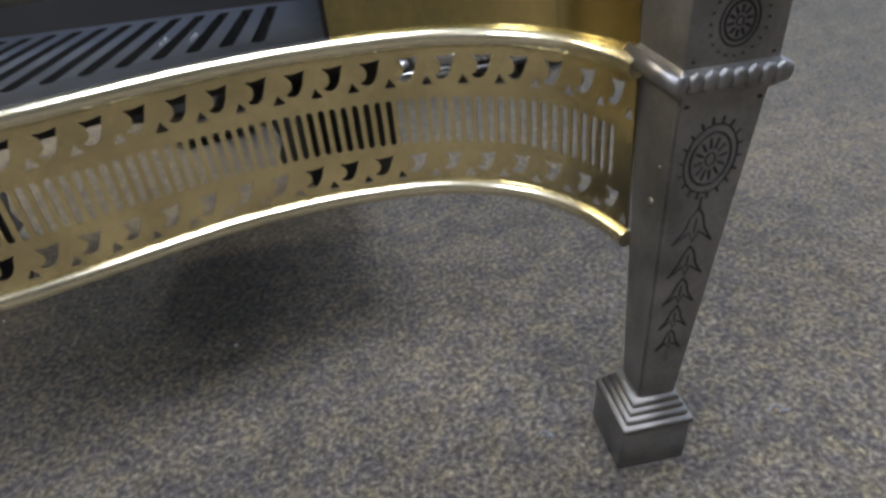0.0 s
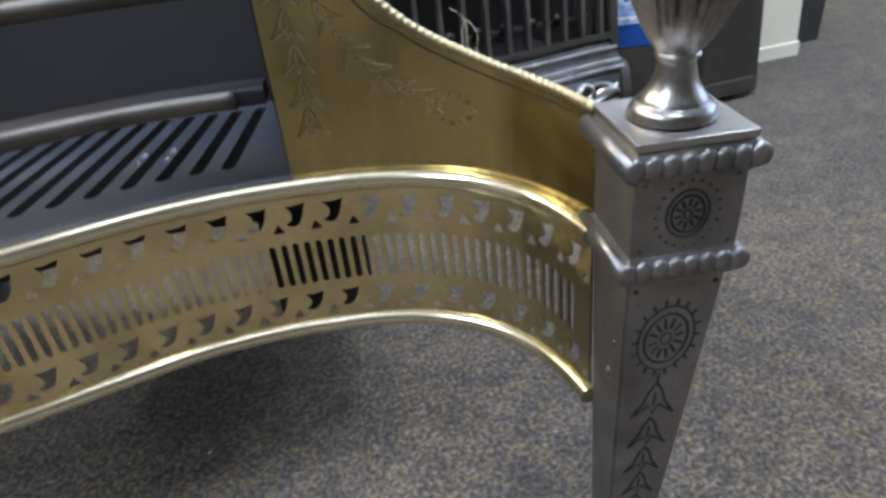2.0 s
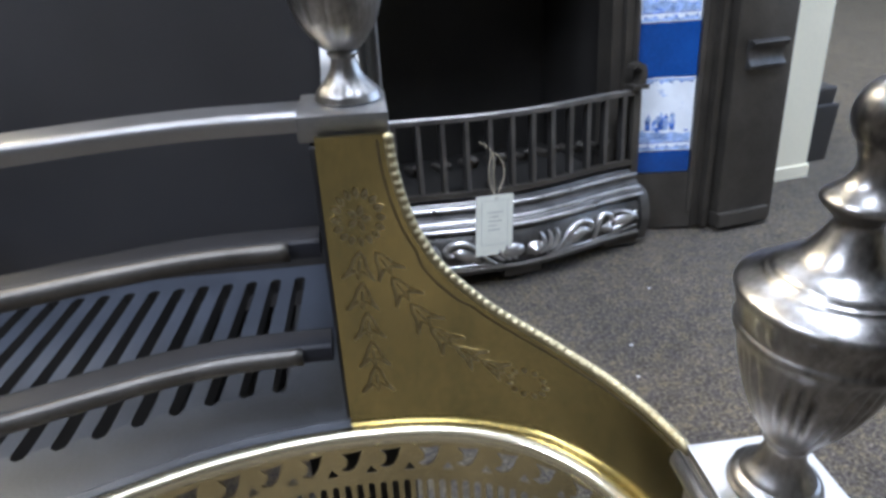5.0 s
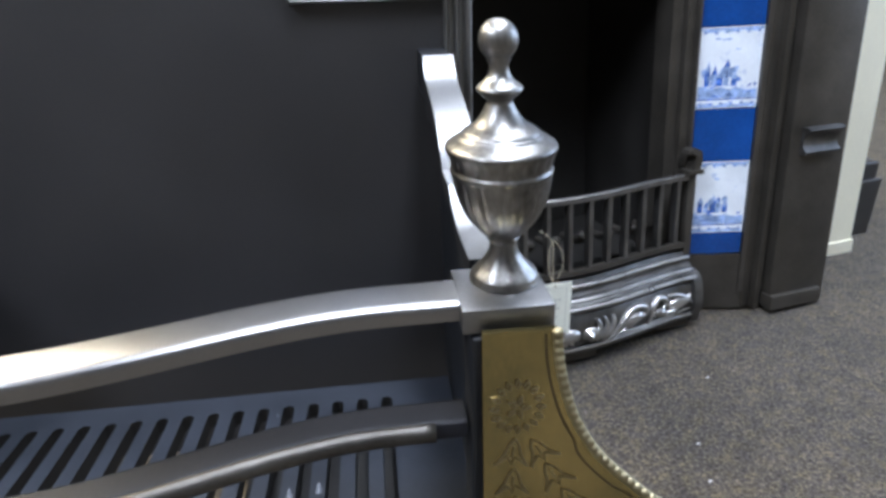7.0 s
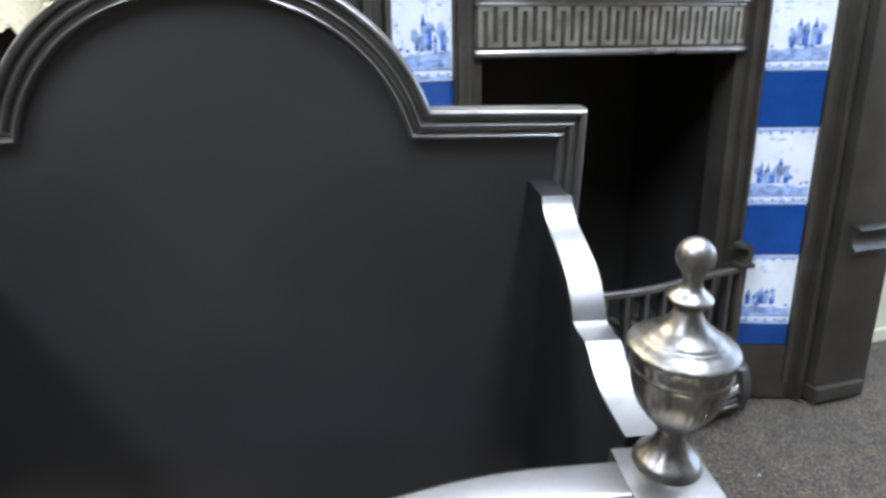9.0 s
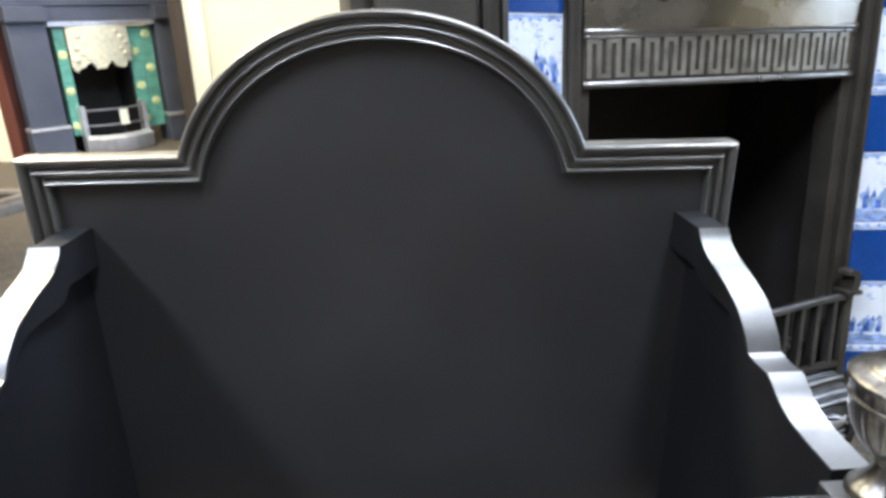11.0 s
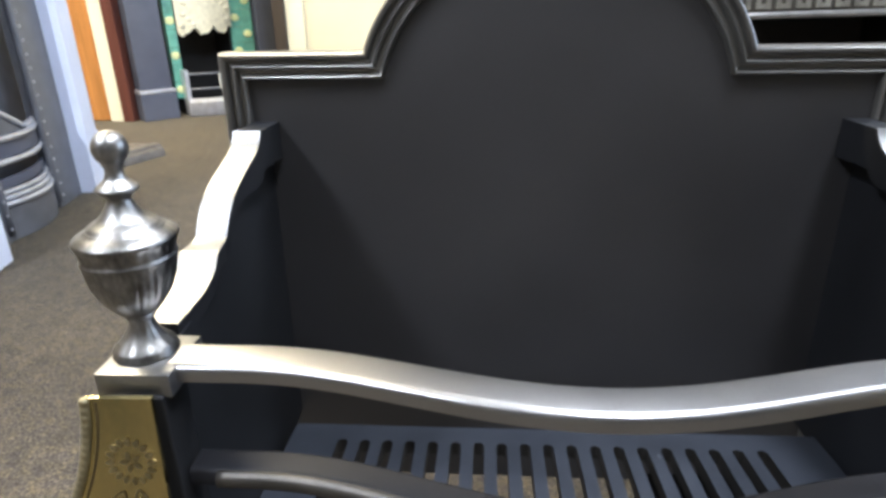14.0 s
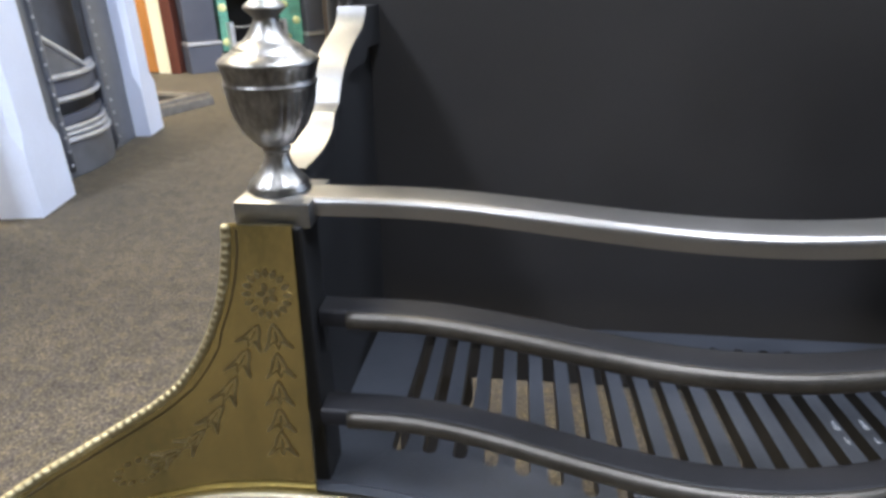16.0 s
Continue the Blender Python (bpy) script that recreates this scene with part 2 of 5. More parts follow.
TUBE = glow("lit_diffuser", (1.0, 0.97, 0.9), 6.0)
DAY = glow("daylight_glass", (0.72, 0.84, 1.0), 2.5)

# ---------------------------------------------------------------- mesh helpers


def part(name, bm, mat, parent=None, label="", smooth=None):
    me = bpy.data.meshes.new(name)
    bmesh.ops.recalc_face_normals(bm, faces=bm.faces)
    bm.to_mesh(me)
    bm.free()
    me.materials.append(mat)
    if smooth is not None:
        me.shade_smooth()
        if smooth < 180:
            me.set_sharp_from_angle(angle=radians(smooth))
    ob = new(name, me)
    if parent:
        ob.parent = parent
    if label:
        ob["label"] = label
    return ob


def stuff(ob):
    return tagged(ob, kind="stuff")


def thing(name, at, label, category, group="", kind=""):
    ob = new(name)
    ob.empty_display_size = 0.02
    ob.matrix_basis = at if isinstance(at, Matrix) else Matrix.Translation(at)
    return tagged(ob, label, category, group, kind)


def box(bm, x0, x1, y0, y1, z0, z1, m=None, bevel=0.0, top=None):
    """A box; top=(dx, dy) draws the top in by so much on each side."""
    tx, ty = top or (0, 0)
    co = [(x0, y0, z0), (x1, y0, z0), (x1, y1, z0), (x0, y1, z0), (x0 + tx, y0 + ty, z1), (x1 - tx, y0 + ty, z1), (x1 - tx, y1 - ty, z1), (x0 + tx, y1 - ty, z1)]
    vs = [bm.verts.new(m @ Vector(c) if m else c) for c in co]
    fs = [bm.faces.new([vs[i] for i in f]) for f in ((0, 3, 2, 1), (4, 5, 6, 7), (0, 1, 5, 4), (1, 2, 6, 5), (2, 3, 7, 6), (3, 0, 4, 7))]
    if bevel:
        bmesh.ops.bevel(bm, geom=list({e for f in fs for e in f.edges}), offset=bevel, segments=2, affect="EDGES", profile=0.6)
    return bm


def B():
    return bmesh.new()


def lathe(bm, profile, seg=48, flutes=0, spans=(), at=(0, 0, 0)):
    """Turned form from (radius, height) pairs; lobes are cut over the spans (low, high, depth)."""
    rings = []
    for r, z in profile:
        ring = []
        cut = 0.0
        for lo, hi, depth in spans:
            if lo < z < hi:
                cut = depth * math.sin(math.pi * (z - lo) / (hi - lo)) ** 0.5
        for k in range(seg):
            a = 2 * math.pi * k / seg
            rr = r * (1 - cut * (1 - abs(math.sin(flutes * a / 2))))
            ring.append(bm.verts.new((at[0] + rr * math.cos(a), at[1] + rr * math.sin(a), at[2] + z)))
        rings.append(ring)
    for p, q in zip(rings, rings[1:]):
        for k in range(seg):
            bm.faces.new((p[k], p[(k + 1) % seg], q[(k + 1) % seg], q[k]))
    bm.faces.new(rings[0][::-1])
    bm.faces.new(rings[-1])
    return bm


def sweep(bm, pts, prof, up=(0, 0, 1), closed=False, cap=True):
    """Carries a closed profile of (side, up) pairs along a line of points."""
    pts = [Vector(p) for p in pts]
    up = Vector(up)
    rings = []
    n = len(pts)
    for i, p in enumerate(pts):
        a, b = pts[i - 1 if i or closed else 0], pts[(i + 1) % n if closed or i + 1 < n else i]
        t = (b - a).normalized()
        side = t.cross(up).normalized()
        top = side.cross(t).normalized()
        rings.append([bm.verts.new(p + side * s + top * u) for s, u in prof])
    k = len(prof)
    for i in range(n if closed else n - 1):
        p, q = rings[i], rings[(i + 1) % n]
        for j in range(k):
            bm.faces.new((p[j], p[(j + 1) % k], q[(j + 1) % k], q[j]))
    if cap and not closed:
        bm.faces.new(rings[0][::-1])
        bm.faces.new(rings[-1])
    return bm


def circle(r, n=10, sx=1.0, sy=1.0, dx=0.0, dy=0.0):
    return [(dx + r * sx * math.cos(2 * math.pi * k / n), dy + r * sy * math.sin(2 * math.pi * k / n)) for k in range(n)]


def catmull(pts, per=6):
    out = []
    P = [pts[0]] + list(pts) + [pts[-1]]
    for i in range(1, len(P) - 2):
        a, b, c, d = (np.array(P[j], float) for j in (i - 1, i, i + 1, i + 2))
        for k in range(per):
            t = k / per
            out.append(tuple(0.5 * (2 * b + (c - a) * t + (2 * a - 5 * b + 4 * c - d) * t * t + (3 * b - a - 3 * c + d) * t ** 3)))
    out.append(tuple(float(v) for v in pts[-1]))
    return out


def extrude_outline(bm, outline, place, thick):
    """A plate with the closed outline [(u, v)], put in space by place(u, v, depth)."""
    f = [bm.verts.new(place(u, v, 0)) for u, v in outline]
    g = [bm.verts.new(place(u, v, thick)) for u, v in outline]
    n = len(outline)
    bm.faces.new(f)
    bm.faces.new(g[::-1])
    for i in range(n):
        bm.faces.new((f[i], g[i], g[(i + 1) % n], f[(i + 1) % n]))
    return bm


def blob(bm, c, rx, ry, rz, m=None, seg=8, rings=5):
    """A small bead."""
    c = Vector(c)
    m3 = m.to_3x3() if m else Matrix.Identity(3)
    rows = []
    for i in range(1, rings):
        th = math.pi * i / rings
        rows.append([bm.verts.new(c + m3 @ Vector((rx * math.sin(th) * math.cos(2 * math.pi * k / seg), ry * math.sin(th) * math.sin(2 * math.pi * k / seg), rz * math.cos(th)))) for k in range(seg)])
    t, b = bm.verts.new(c + m3 @ Vector((0, 0, rz))), bm.verts.new(c - m3 @ Vector((0, 0, rz)))
    for k in range(seg):
        bm.faces.new((t, rows[0][k], rows[0][(k + 1) % seg]))
        bm.faces.new((b, rows[-1][(k + 1) % seg], rows[-1][k]))
        for p, q in zip(rows, rows[1:]):
            bm.faces.new((p[k], q[k], q[(k + 1) % seg], p[(k + 1) % seg]))
    return bm


def stroke(bm, pts2, place, w=0.0006, h=0.0004):
    """An engraved line: a thin ridge along 2D points, laid on a surface by place(u, v, depth)."""
    pts2 = [Vector(p) for p in pts2]
    rows = []
    for i, p in enumerate(pts2):
        a, b = pts2[max(i - 1, 0)], pts2[min(i + 1, len(pts2) - 1)]
        t = (b - a).normalized()
        s = Vector((-t.y, t.x)) * w
        rows.append([bm.verts.new(place(q.x, q.y, d)) for q, d in ((p + s, 0.0002), (p + s * 0.6, -h), (p - s * 0.6, -h), (p - s, 0.0002))])
    for p, q in zip(rows, rows[1:]):
        for j in range(4):
            bm.faces.new((p[j], p[(j + 1) % 4], q[(j + 1) % 4], q[j]))
    bm.faces.new(rows[0])
    bm.faces.new(rows[-1][::-1])


def petal(bm, place, c, ang, ln, wd, w=0.0006):
    """A leaf-shaped outline from the point c in the direction ang (degrees)."""
    ca, sa = math.cos(radians(ang)), math.sin(radians(ang))
    f = lambda x, y: (c[0] + ca * x - sa * y, c[1] + sa * x + ca * y)
    stroke(bm, [f(0, 0), f(ln * 0.4, wd), f(ln, 0)], place, w)
    stroke(bm, [f(0, 0), f(ln * 0.4, -wd), f(ln, 0)], place, w)


def husk(bm, place, c, ang, size, w=0.0007):
    """A bellflower of three petals hanging in the direction ang."""
    ca, sa = math.cos(radians(ang)), math.sin(radians(ang))
    f = lambda x, y: (c[0] + ca * x - sa * y, c[1] + sa * x + ca * y)
    k = size
    stroke(bm, [f(0, 0), f(0.25 * k, 0.16 * k), f(0.6 * k, 0.26 * k), f(k, 0.52 * k)], place, w)
    stroke(bm, [f(0, 0), f(0.25 * k, -0.16 * k), f(0.6 * k, -0.26 * k), f(k, -0.52 * k)], place, w)
    stroke(bm, [f(k, 0.52 * k), f(0.68 * k, 0.12 * k), f(0.98 * k, 0), f(0.68 * k, -0.12 * k), f(k, -0.52 * k)], place, w)
    stroke(bm, [f(0.3 * k, 0), f(0.7 * k, 0)], place, w * 0.8)


def rosette(bm, place, c, r, rays=14, petals=10, oval=1.0, rings=True):
    """A round patera: toothed rim, inner ring, petals and an eye."""
    def ring(q, n=28, w=0.0006):
        stroke(bm, [(c[0] + q * math.cos(2 * math.pi * k / n), c[1] + oval * q * math.sin(2 * math.pi * k / n)) for k in range(n + 1)], place, w)
    if rings:
        ring(0.86 * r)
        ring(0.66 * r, w=0.0008)
        ring(0.16 * r, 10, 0.0005)
    for k in range(rays):
        a = 2 * math.pi * k / rays
        u, v = math.cos(a), math.sin(a) * oval
        stroke(bm, [(c[0] + 0.88 * r * u, c[1] + 0.88 * r * v), (c[0] + 1.04 * r * u, c[1] + 1.04 * r * v)], place, 0.0008)
    for k in range(petals):
        a = 2 * math.pi * k / petals + 0.2
        u, v = math.cos(a), math.sin(a) * oval
        stroke(bm, [(c[0] + 0.27 * r * u, c[1] + 0.27 * r * v), (c[0] + 0.42 * r * u, c[1] + 0.42 * r * v), (c[0] + 0.54 * r * u, c[1] + 0.54 * r * v)], place, 0.0009)

# ---------------------------------------------------------------- the showroom
X0, X1, Y0, Y1 = -4.0, 4.0, -3.2, 4.6


def structure(name, bm, mat, label, category):
    return tagged(part(name, bm, mat), label, category, kind="structure")


structure("floor", box(B(), X0 - 0.15, X1 + 0.15, Y0 - 0.15, Y1 + 0.15, -0.1, 0.0), CARPET, "brown and grey flecked shop carpet", "carpet")
structure("ceiling", box(B(), X0 - 0.15, X1 + 0.15, Y0 - 0.15, Y1 + 0.15, CEIL, CEIL + 0.1), PLASTER, "plain white painted showroom ceiling", "ceiling")
structure("wall_north", box(B(), X0, X1, Y1, Y1 + 0.15, 0, CEIL), BEIGE, "beige painted showroom wall", "wall")
# unseen south wall, darkened to cut fill light and give dark reflections
structure("wall_south", box(B(), X0, X1, Y0 - 0.15, Y0, 0, CEIL), DARK_SOUTH, "unseen showroom wall, kept dark to hold back bounced light", "wall")
structure("wall_west", box(B(), X0 - 0.15, X0, Y0 - 0.15, Y1 + 0.15, 0, CEIL), DARKWALL, "dark brown painted showroom wall", "wall")
bm = box(B(), X1, X1 + 0.15, Y0 - 0.15, Y1 + 0.15, 0, 0.55)
box(bm, X1, X1 + 0.15, Y0 - 0.15, Y1 + 0.15, 2.35, CEIL)
box(bm, X1, X1 + 0.15, Y0 - 0.15, -0.4, 0.55, 2.35)
box(bm, X1, X1 + 0.15, 2.4, Y1 + 0.15, 0.55, 2.35)
structure("wall_east", bm, BEIGE, "beige painted wall with a wide shop window", "wall")
win = thing("window_1", (X1 + 0.07, 1.0, 0.55), "wide shop window letting in cool daylight", "window", kind="structure")
bm = B()
for y0, y1, z0, z1 in ((-1.4, 1.4, 0, 0.06), (-1.4, 1.4, 1.74, 1.8), (-1.4, -1.34, 0.06, 1.74), (1.34, 1.4, 0.06, 1.74)):
    box(bm, -0.04, 0.04, y0, y1, z0, z1)
part("window_frame", bm, WHITE, win)
part("pane", box(B(), -0.004, 0.004, -1.34, 1.34, 0.06, 1.74), DAY, win, "pale glass bright with daylight")
for lx, ly, lp, along in LAMPS:
    cl = thing("ceiling_light", (lx, ly, CEIL), "white strip light fitting fixed to the ceiling", "ceiling light", "strip lights on the ceiling")
    hx, hy = (0.2, 0.66) if along else (0.66, 0.2)
    part("frame", box(B(), -hx, hx, -hy, hy, -0.05, 0.0, bevel=0.004), WHITE, cl)
    part("diffuser", box(B(), -hx + 0.04, hx - 0.04, -hy + 0.04, hy - 0.04, -0.075, -0.0504), TUBE, cl)

# ---------------------------------------------------------------- the fire basket
# plan of the serpentine front, from the middle to the right leg
HALF = [(0, -0.115), (0.03, -0.1085), (0.06, -0.099), (0.09, -0.088), (0.12, -0.077), (0.15, -0.0675), (0.18, -0.0615), (0.21, -0.058), (0.24, -0.0575), (0.27, -0.0595), (0.30, -0.066), (0.33, -0.080), (0.352, -0.100), (0.366, -0.121), (0.374, -0.141), (0.378, -0.157)]
FINE = catmull(HALF, 8)
FINE = [(-x, y) for x, y in FINE[:0:-1]] + FINE
SEG = [0.0]
for (xa, ya), (xb, yb) in zip(FINE, FINE[1:]):
    SEG.append(SEG[-1] + math.hypot(xb - xa, yb - ya))
LENGTH = SEG[-1]
SEG_A, FX, FY = np.array(SEG), np.array([p[0] for p in FINE]), np.array([p[1] for p in FINE])


def front(s):
    """Place and forward normal of the front at the arc length s."""
    x, y = np.interp(s, SEG_A, FX), np.interp(s, SEG_A, FY)
    e = 0.004
    tx, ty = np.interp(s + e, SEG_A, FX) - np.interp(s - e, SEG_A, FX), np.interp(s + e, SEG_A, FY) - np.interp(s - e, SEG_A, FY)
    ln = math.hypot(tx, ty) or 1
    return float(x), float(y), float(ty / ln), float(-tx / ln)


def s_at(x):
    return float(np.interp(x, FX, SEG_A))


LEAN_F = 0.06  # how far the front comes forward for each metre down


def on_front(s, z, d=0.0, back=0.0):
    """A point of the front sheet; d goes into the sheet."""
    x, y, nx, ny = front(s)
    k = -d - back
    return (x + nx * k, y + ny * k + LEAN_F * (z - 0.243), z)


basket = thing("fire_basket", (0, 0, 0), "steel and brass fire basket with serpentine pierced brass fender on carpet", "fire basket")
ZT, ZB = 0.243, 0.144
rod = lambda z, r: sweep(B(), [on_front(s, z) for s in np.linspace(0.0, LENGTH, 150)], circle(r, 12))
part("top_rod", rod(ZT, 0.0059), BRASS_ROD, basket, "rounded polished brass rail", 60)
part("bottom_rod", rod(ZB, 0.0055), BRASS_ROD, basket, "rounded polished brass rail", 60)


def pierced_fender():
    """Thin brass sheet pierced with wave scrolls, triangles and upright slots."""
    bm = B()
    cells, th = 38, 0.0011
    scroll = [(0.07, 0.95), (0.20, 0.91), (0.36, 0.93), (0.62, 1.0), (0.555, 0.80), (0.52, 0.58), (0.455, 0.32), (0.36, 0.10), (0.24, 0.0), (0.12, 0.02), (0.02, 0.13), (0.02, 0.17), (0.12, 0.22), (0.195, 0.36), (0.21, 0.56), (0.165, 0.75), (0.09, 0.87)]
    three = [(0.63, 0.02), (0.79, 0.0), (0.97, 0.04), (0.88, 0.48), (0.795, 1.0), (0.71, 0.48)]

    def cell(pitch, z0, z1, holes, across):
        """One repeat of a band: its points, faces and open edges."""
        one = B()
        zs = [z0 + (z1 - z0) * k / 3 for k in range(4)]
        edge = [(pitch * k / across, z0) for k in range(across)] + [(pitch, z) for z in zs[:-1]] + [(pitch * (across - k) / across, z1) for k in range(across)] + [(0, z) for z in zs[:0:-1]]
        es = []
        for pts in [edge] + holes:
            vs = [one.verts.new((u, v, 0)) for u, v in pts]
            es += [one.edges.new((vs[i], vs[(i + 1) % len(vs)])) for i in range(len(vs))]
        bmesh.ops.triangle_fill(one, use_beauty=True, use_dissolve=False, edges=es)
        one.verts.index_update()
        out = [(v.co.x, v.co.y) for v in one.verts], [[v.index for v in f.verts] for f in one.faces], [[v.index for v in e.verts] for e in one.edges if len(e.link_faces) == 1]
        one.free()
        return out
    verts, faces, rims = [], [], []

    def lay(s0, pitch, piece):
        cell_v, cell_f, rim = piece
        for d in (0.0, th):
            base = len(verts)
            for u, v in cell_v:
                verts.append(on_front(s0 + u, v, d - th / 2))
            faces.extend([base + i for i in f] for f in cell_f)
        b0, b1 = base - len(cell_v), base
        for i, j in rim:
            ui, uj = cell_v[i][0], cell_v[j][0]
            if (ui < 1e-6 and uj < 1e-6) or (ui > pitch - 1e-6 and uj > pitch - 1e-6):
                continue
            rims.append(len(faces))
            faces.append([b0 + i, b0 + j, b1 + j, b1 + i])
    wide = LENGTH / cells
    for z0, z1, sc, tr in ((0.2115, 0.2405, (0.2180, 0.2332), (0.2148, 0.2212)), (0.1460, 0.1730, (0.1568, 0.1702), (0.1528, 0.1588))):
        piece = cell(wide, z0, z1, [[(wide * u, a + (b - a) * v) for u, v in shape] for (a, b), shape in ((sc, scroll), (tr, three))], 4)
        for c in range(cells):
            lay(c * wide, wide, piece)
    slots = 122
    slim = LENGTH / slots
    w, a, b = slim * 0.27, 0.1768, 0.2072
    hole = [(slim / 2 + u * w, v) for u, v in ((-1, a + w), (-0.6, a + 0.2 * w), (0.6, a + 0.2 * w), (1, a + w), (1, b - w), (0.6, b - 0.2 * w), (-0.6, b - 0.2 * w), (-1, b - w))]
    pierced, plain = cell(slim, 0.1730, 0.2115, [hole], 2), cell(slim, 0.1730, 0.2115, [], 2)
    for c in range(slots):
        lay(c * slim, slim, plain if c < 2 or c > slots - 3 else pierced)
    bm.free()
    me = bpy.data.meshes.new("pierced_fender")
    me.from_pydata(verts, [], faces)
    me.materials.append(BRASS)
    me.materials.append(GROOVE)
    # walls of the piercings coloured dark as shade, so they catch no lamp glare
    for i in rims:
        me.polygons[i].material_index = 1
    bm = B()
    bm.from_mesh(me)
    bmesh.ops.remove_doubles(bm, verts=bm.verts, dist=1e-6)
    bpy.data.meshes.remove(me)
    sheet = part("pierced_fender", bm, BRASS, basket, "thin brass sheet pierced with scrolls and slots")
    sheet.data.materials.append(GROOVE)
    return sheet


pierced_fender()

# ---- brass wings between the corner posts and the legs
WING_TOP = [(0.2645, 0.4112), (0.2655, 0.399), (0.2690, 0.383), (0.2755, 0.366), (0.2860, 0.348), (0.302, 0.332), (0.318, 0.321), (0.342, 0.310), (0.362, 0.3045), (0.377, 0.302)]


def wing_place(sign):
    def place(x, z, d):
        s = s_at(x)
        if sign < 0:
            z += 0.0030 * max(0, min(1, (z - 0.37) / 0.04))
            z -= 0.0125 * max(0, min(1, (x - 0.266) / 0.034)) * max(0, min(1, (z - 0.2445) / 0.035))
        else:
            z += 0.0062 * max(0, min(1, (z - 0.37) / 0.04))
        px, py, nx, ny = front(s)
        return (sign * (px - nx * (d + 0.003)), py - ny * (d + 0.003) + 0.075 * (z - 0.243), z)
    return place


def brass_wing(sign):
    place = wing_place(sign)
    bm = B()
    top = catmull(WING_TOP, 5)
    cols = [(0.2305, 0.4112), (0.239, 0.4112), (0.248, 0.4112), (0.257, 0.4112)] + top
    rows = 5
    vs = [[[bm.verts.new(place(x, 0.2445 + (z - 0.2445) * k / rows, d)) for k in range(rows + 1)] for x, z in cols] for d in (0, 0.003)]
    n = len(cols)
    for i in range(n - 1):
        for k in range(rows):
            for L in vs:
                bm.faces.new((L[i][k], L[i + 1][k], L[i + 1][k + 1], L[i][k + 1]))
        for k in (0, rows):
            bm.faces.new((vs[0][i][k], vs[0][i + 1][k], vs[1][i + 1][k], vs[1][i][k]))
    for i in (0, n - 1):
        for k in range(rows):
            bm.faces.new((vs[0][i][k], vs[0][i][k + 1], vs[1][i][k + 1], vs[1][i][k]))
    wing = part("brass_wing", bm, BRASS_WING, basket, "curved engraved brass wing plate with beaded edge", 30)
    # beaded edge
    bm = B()
    pts = [Vector(place(x, z, 0.0)) for x, z in catmull(WING_TOP, 8)]
    rim = B()
    sweep(rim, [Vector(place(x, z, 0.0)) for x, z in catmull(WING_TOP, 8)], circle(0.0026, 8), up=(0.3 * sign, -1, 0.2))
    part("edge_rail", rim, BRASS_BEAD, wing, "slim polished rail", 180)
    cum = [0.0]
    for a, b in zip(pts, pts[1:]):
        cum.append(cum[-1] + (b - a).length)
    for q in np.arange(0.002, cum[-1] - 0.001, 0.0045):
        i = max(0, min(len(cum) - 2, int(np.searchsorted(cum, q)) - 1))
        f = (q - cum[i]) / (cum[i + 1] - cum[i] + 1e-9)
        c = pts[i].lerp(pts[i + 1], f)
        t = (pts[i + 1] - pts[i]).normalized()
        blob(bm, c + Vector((0, -0.0004, 0.0004)), 0.00265, 0.00265, 0.0028, t.to_track_quat("Z", "Y").to_matrix(), 10, 6)
    stuff(part("beading", bm, BRASS_BEAD, wing, "row of small worn beads", 180))
    groove = B()
    stroke(groove, [(x - 0.0052 if x < 0.30 else x - 0.002, z - (0.002 if x < 0.28 else 0.0062)) for x, z in catmull(WING_TOP, 5)], place, 0.0008, 0.0002)
    part("groove", groove, GROOVE, wing, "dark groove along the edge", 30)
    # chased swags of bellflowers: dark cuts, each with a pale offset copy as painted highlight
    def chase(bm, place, w):
        for k in range(16):
            a = 2 * math.pi * k / 16
            petal(bm, place, (0.2465 + 0.0090 * math.cos(a), 0.376 + 0.0095 * math.sin(a)), math.degrees(a), 0.0042, 0.0012, w)
        for k in range(5):
            a = 2 * math.pi * k / 5
            petal(bm, place, (0.2465 + 0.0015 * math.cos(a), 0.376 + 0.0015 * math.sin(a)), math.degrees(a), 0.0045, 0.0010, w)
        for x, z, a, k in ((0.2455, 0.359, 262, 0.016), (0.2450, 0.341, 266, 0.016), (0.2460, 0.323, 270, 0.016), (0.2470, 0.305, 270, 0.016), (0.2475, 0.289, 270, 0.017)):
            husk(bm, place, (x, z), a, k, w)
        for x, z, a, k in ((0.2535, 0.358, 298, 0.015), (0.2605, 0.343, 300, 0.016), (0.2690, 0.327, 305, 0.017), (0.2785, 0.312, 315, 0.016), (0.2905, 0.3005, 328, 0.015), (0.3040, 0.2925, 336, 0.013)):
            husk(bm, place, (x, z), a, k, w)
        for k in range(11):
            a = 2 * math.pi * k / 11
            petal(bm, place, (0.326 + 0.0072 * math.cos(a), 0.2835 + 0.0066 * math.sin(a)), math.degrees(a), 0.0026, 0.0008, w)
    cuts, lit_edge = B(), B()
    chase(cuts, place, 0.00052)
    chase(lit_edge, lambda x, z, d: place(x + 0.0006, z - 0.0007, d), 0.00066)
    part("engraving", cuts, BRASS_DARK, wing, "engraved rosettes and bellflower swags", 30)
    part("lit_edge", lit_edge, BRASS_BEAD, wing, "pale offset copy of the engraving, painted as its highlights", 30)


for sign in (1, -1):
    brass_wing(sign)

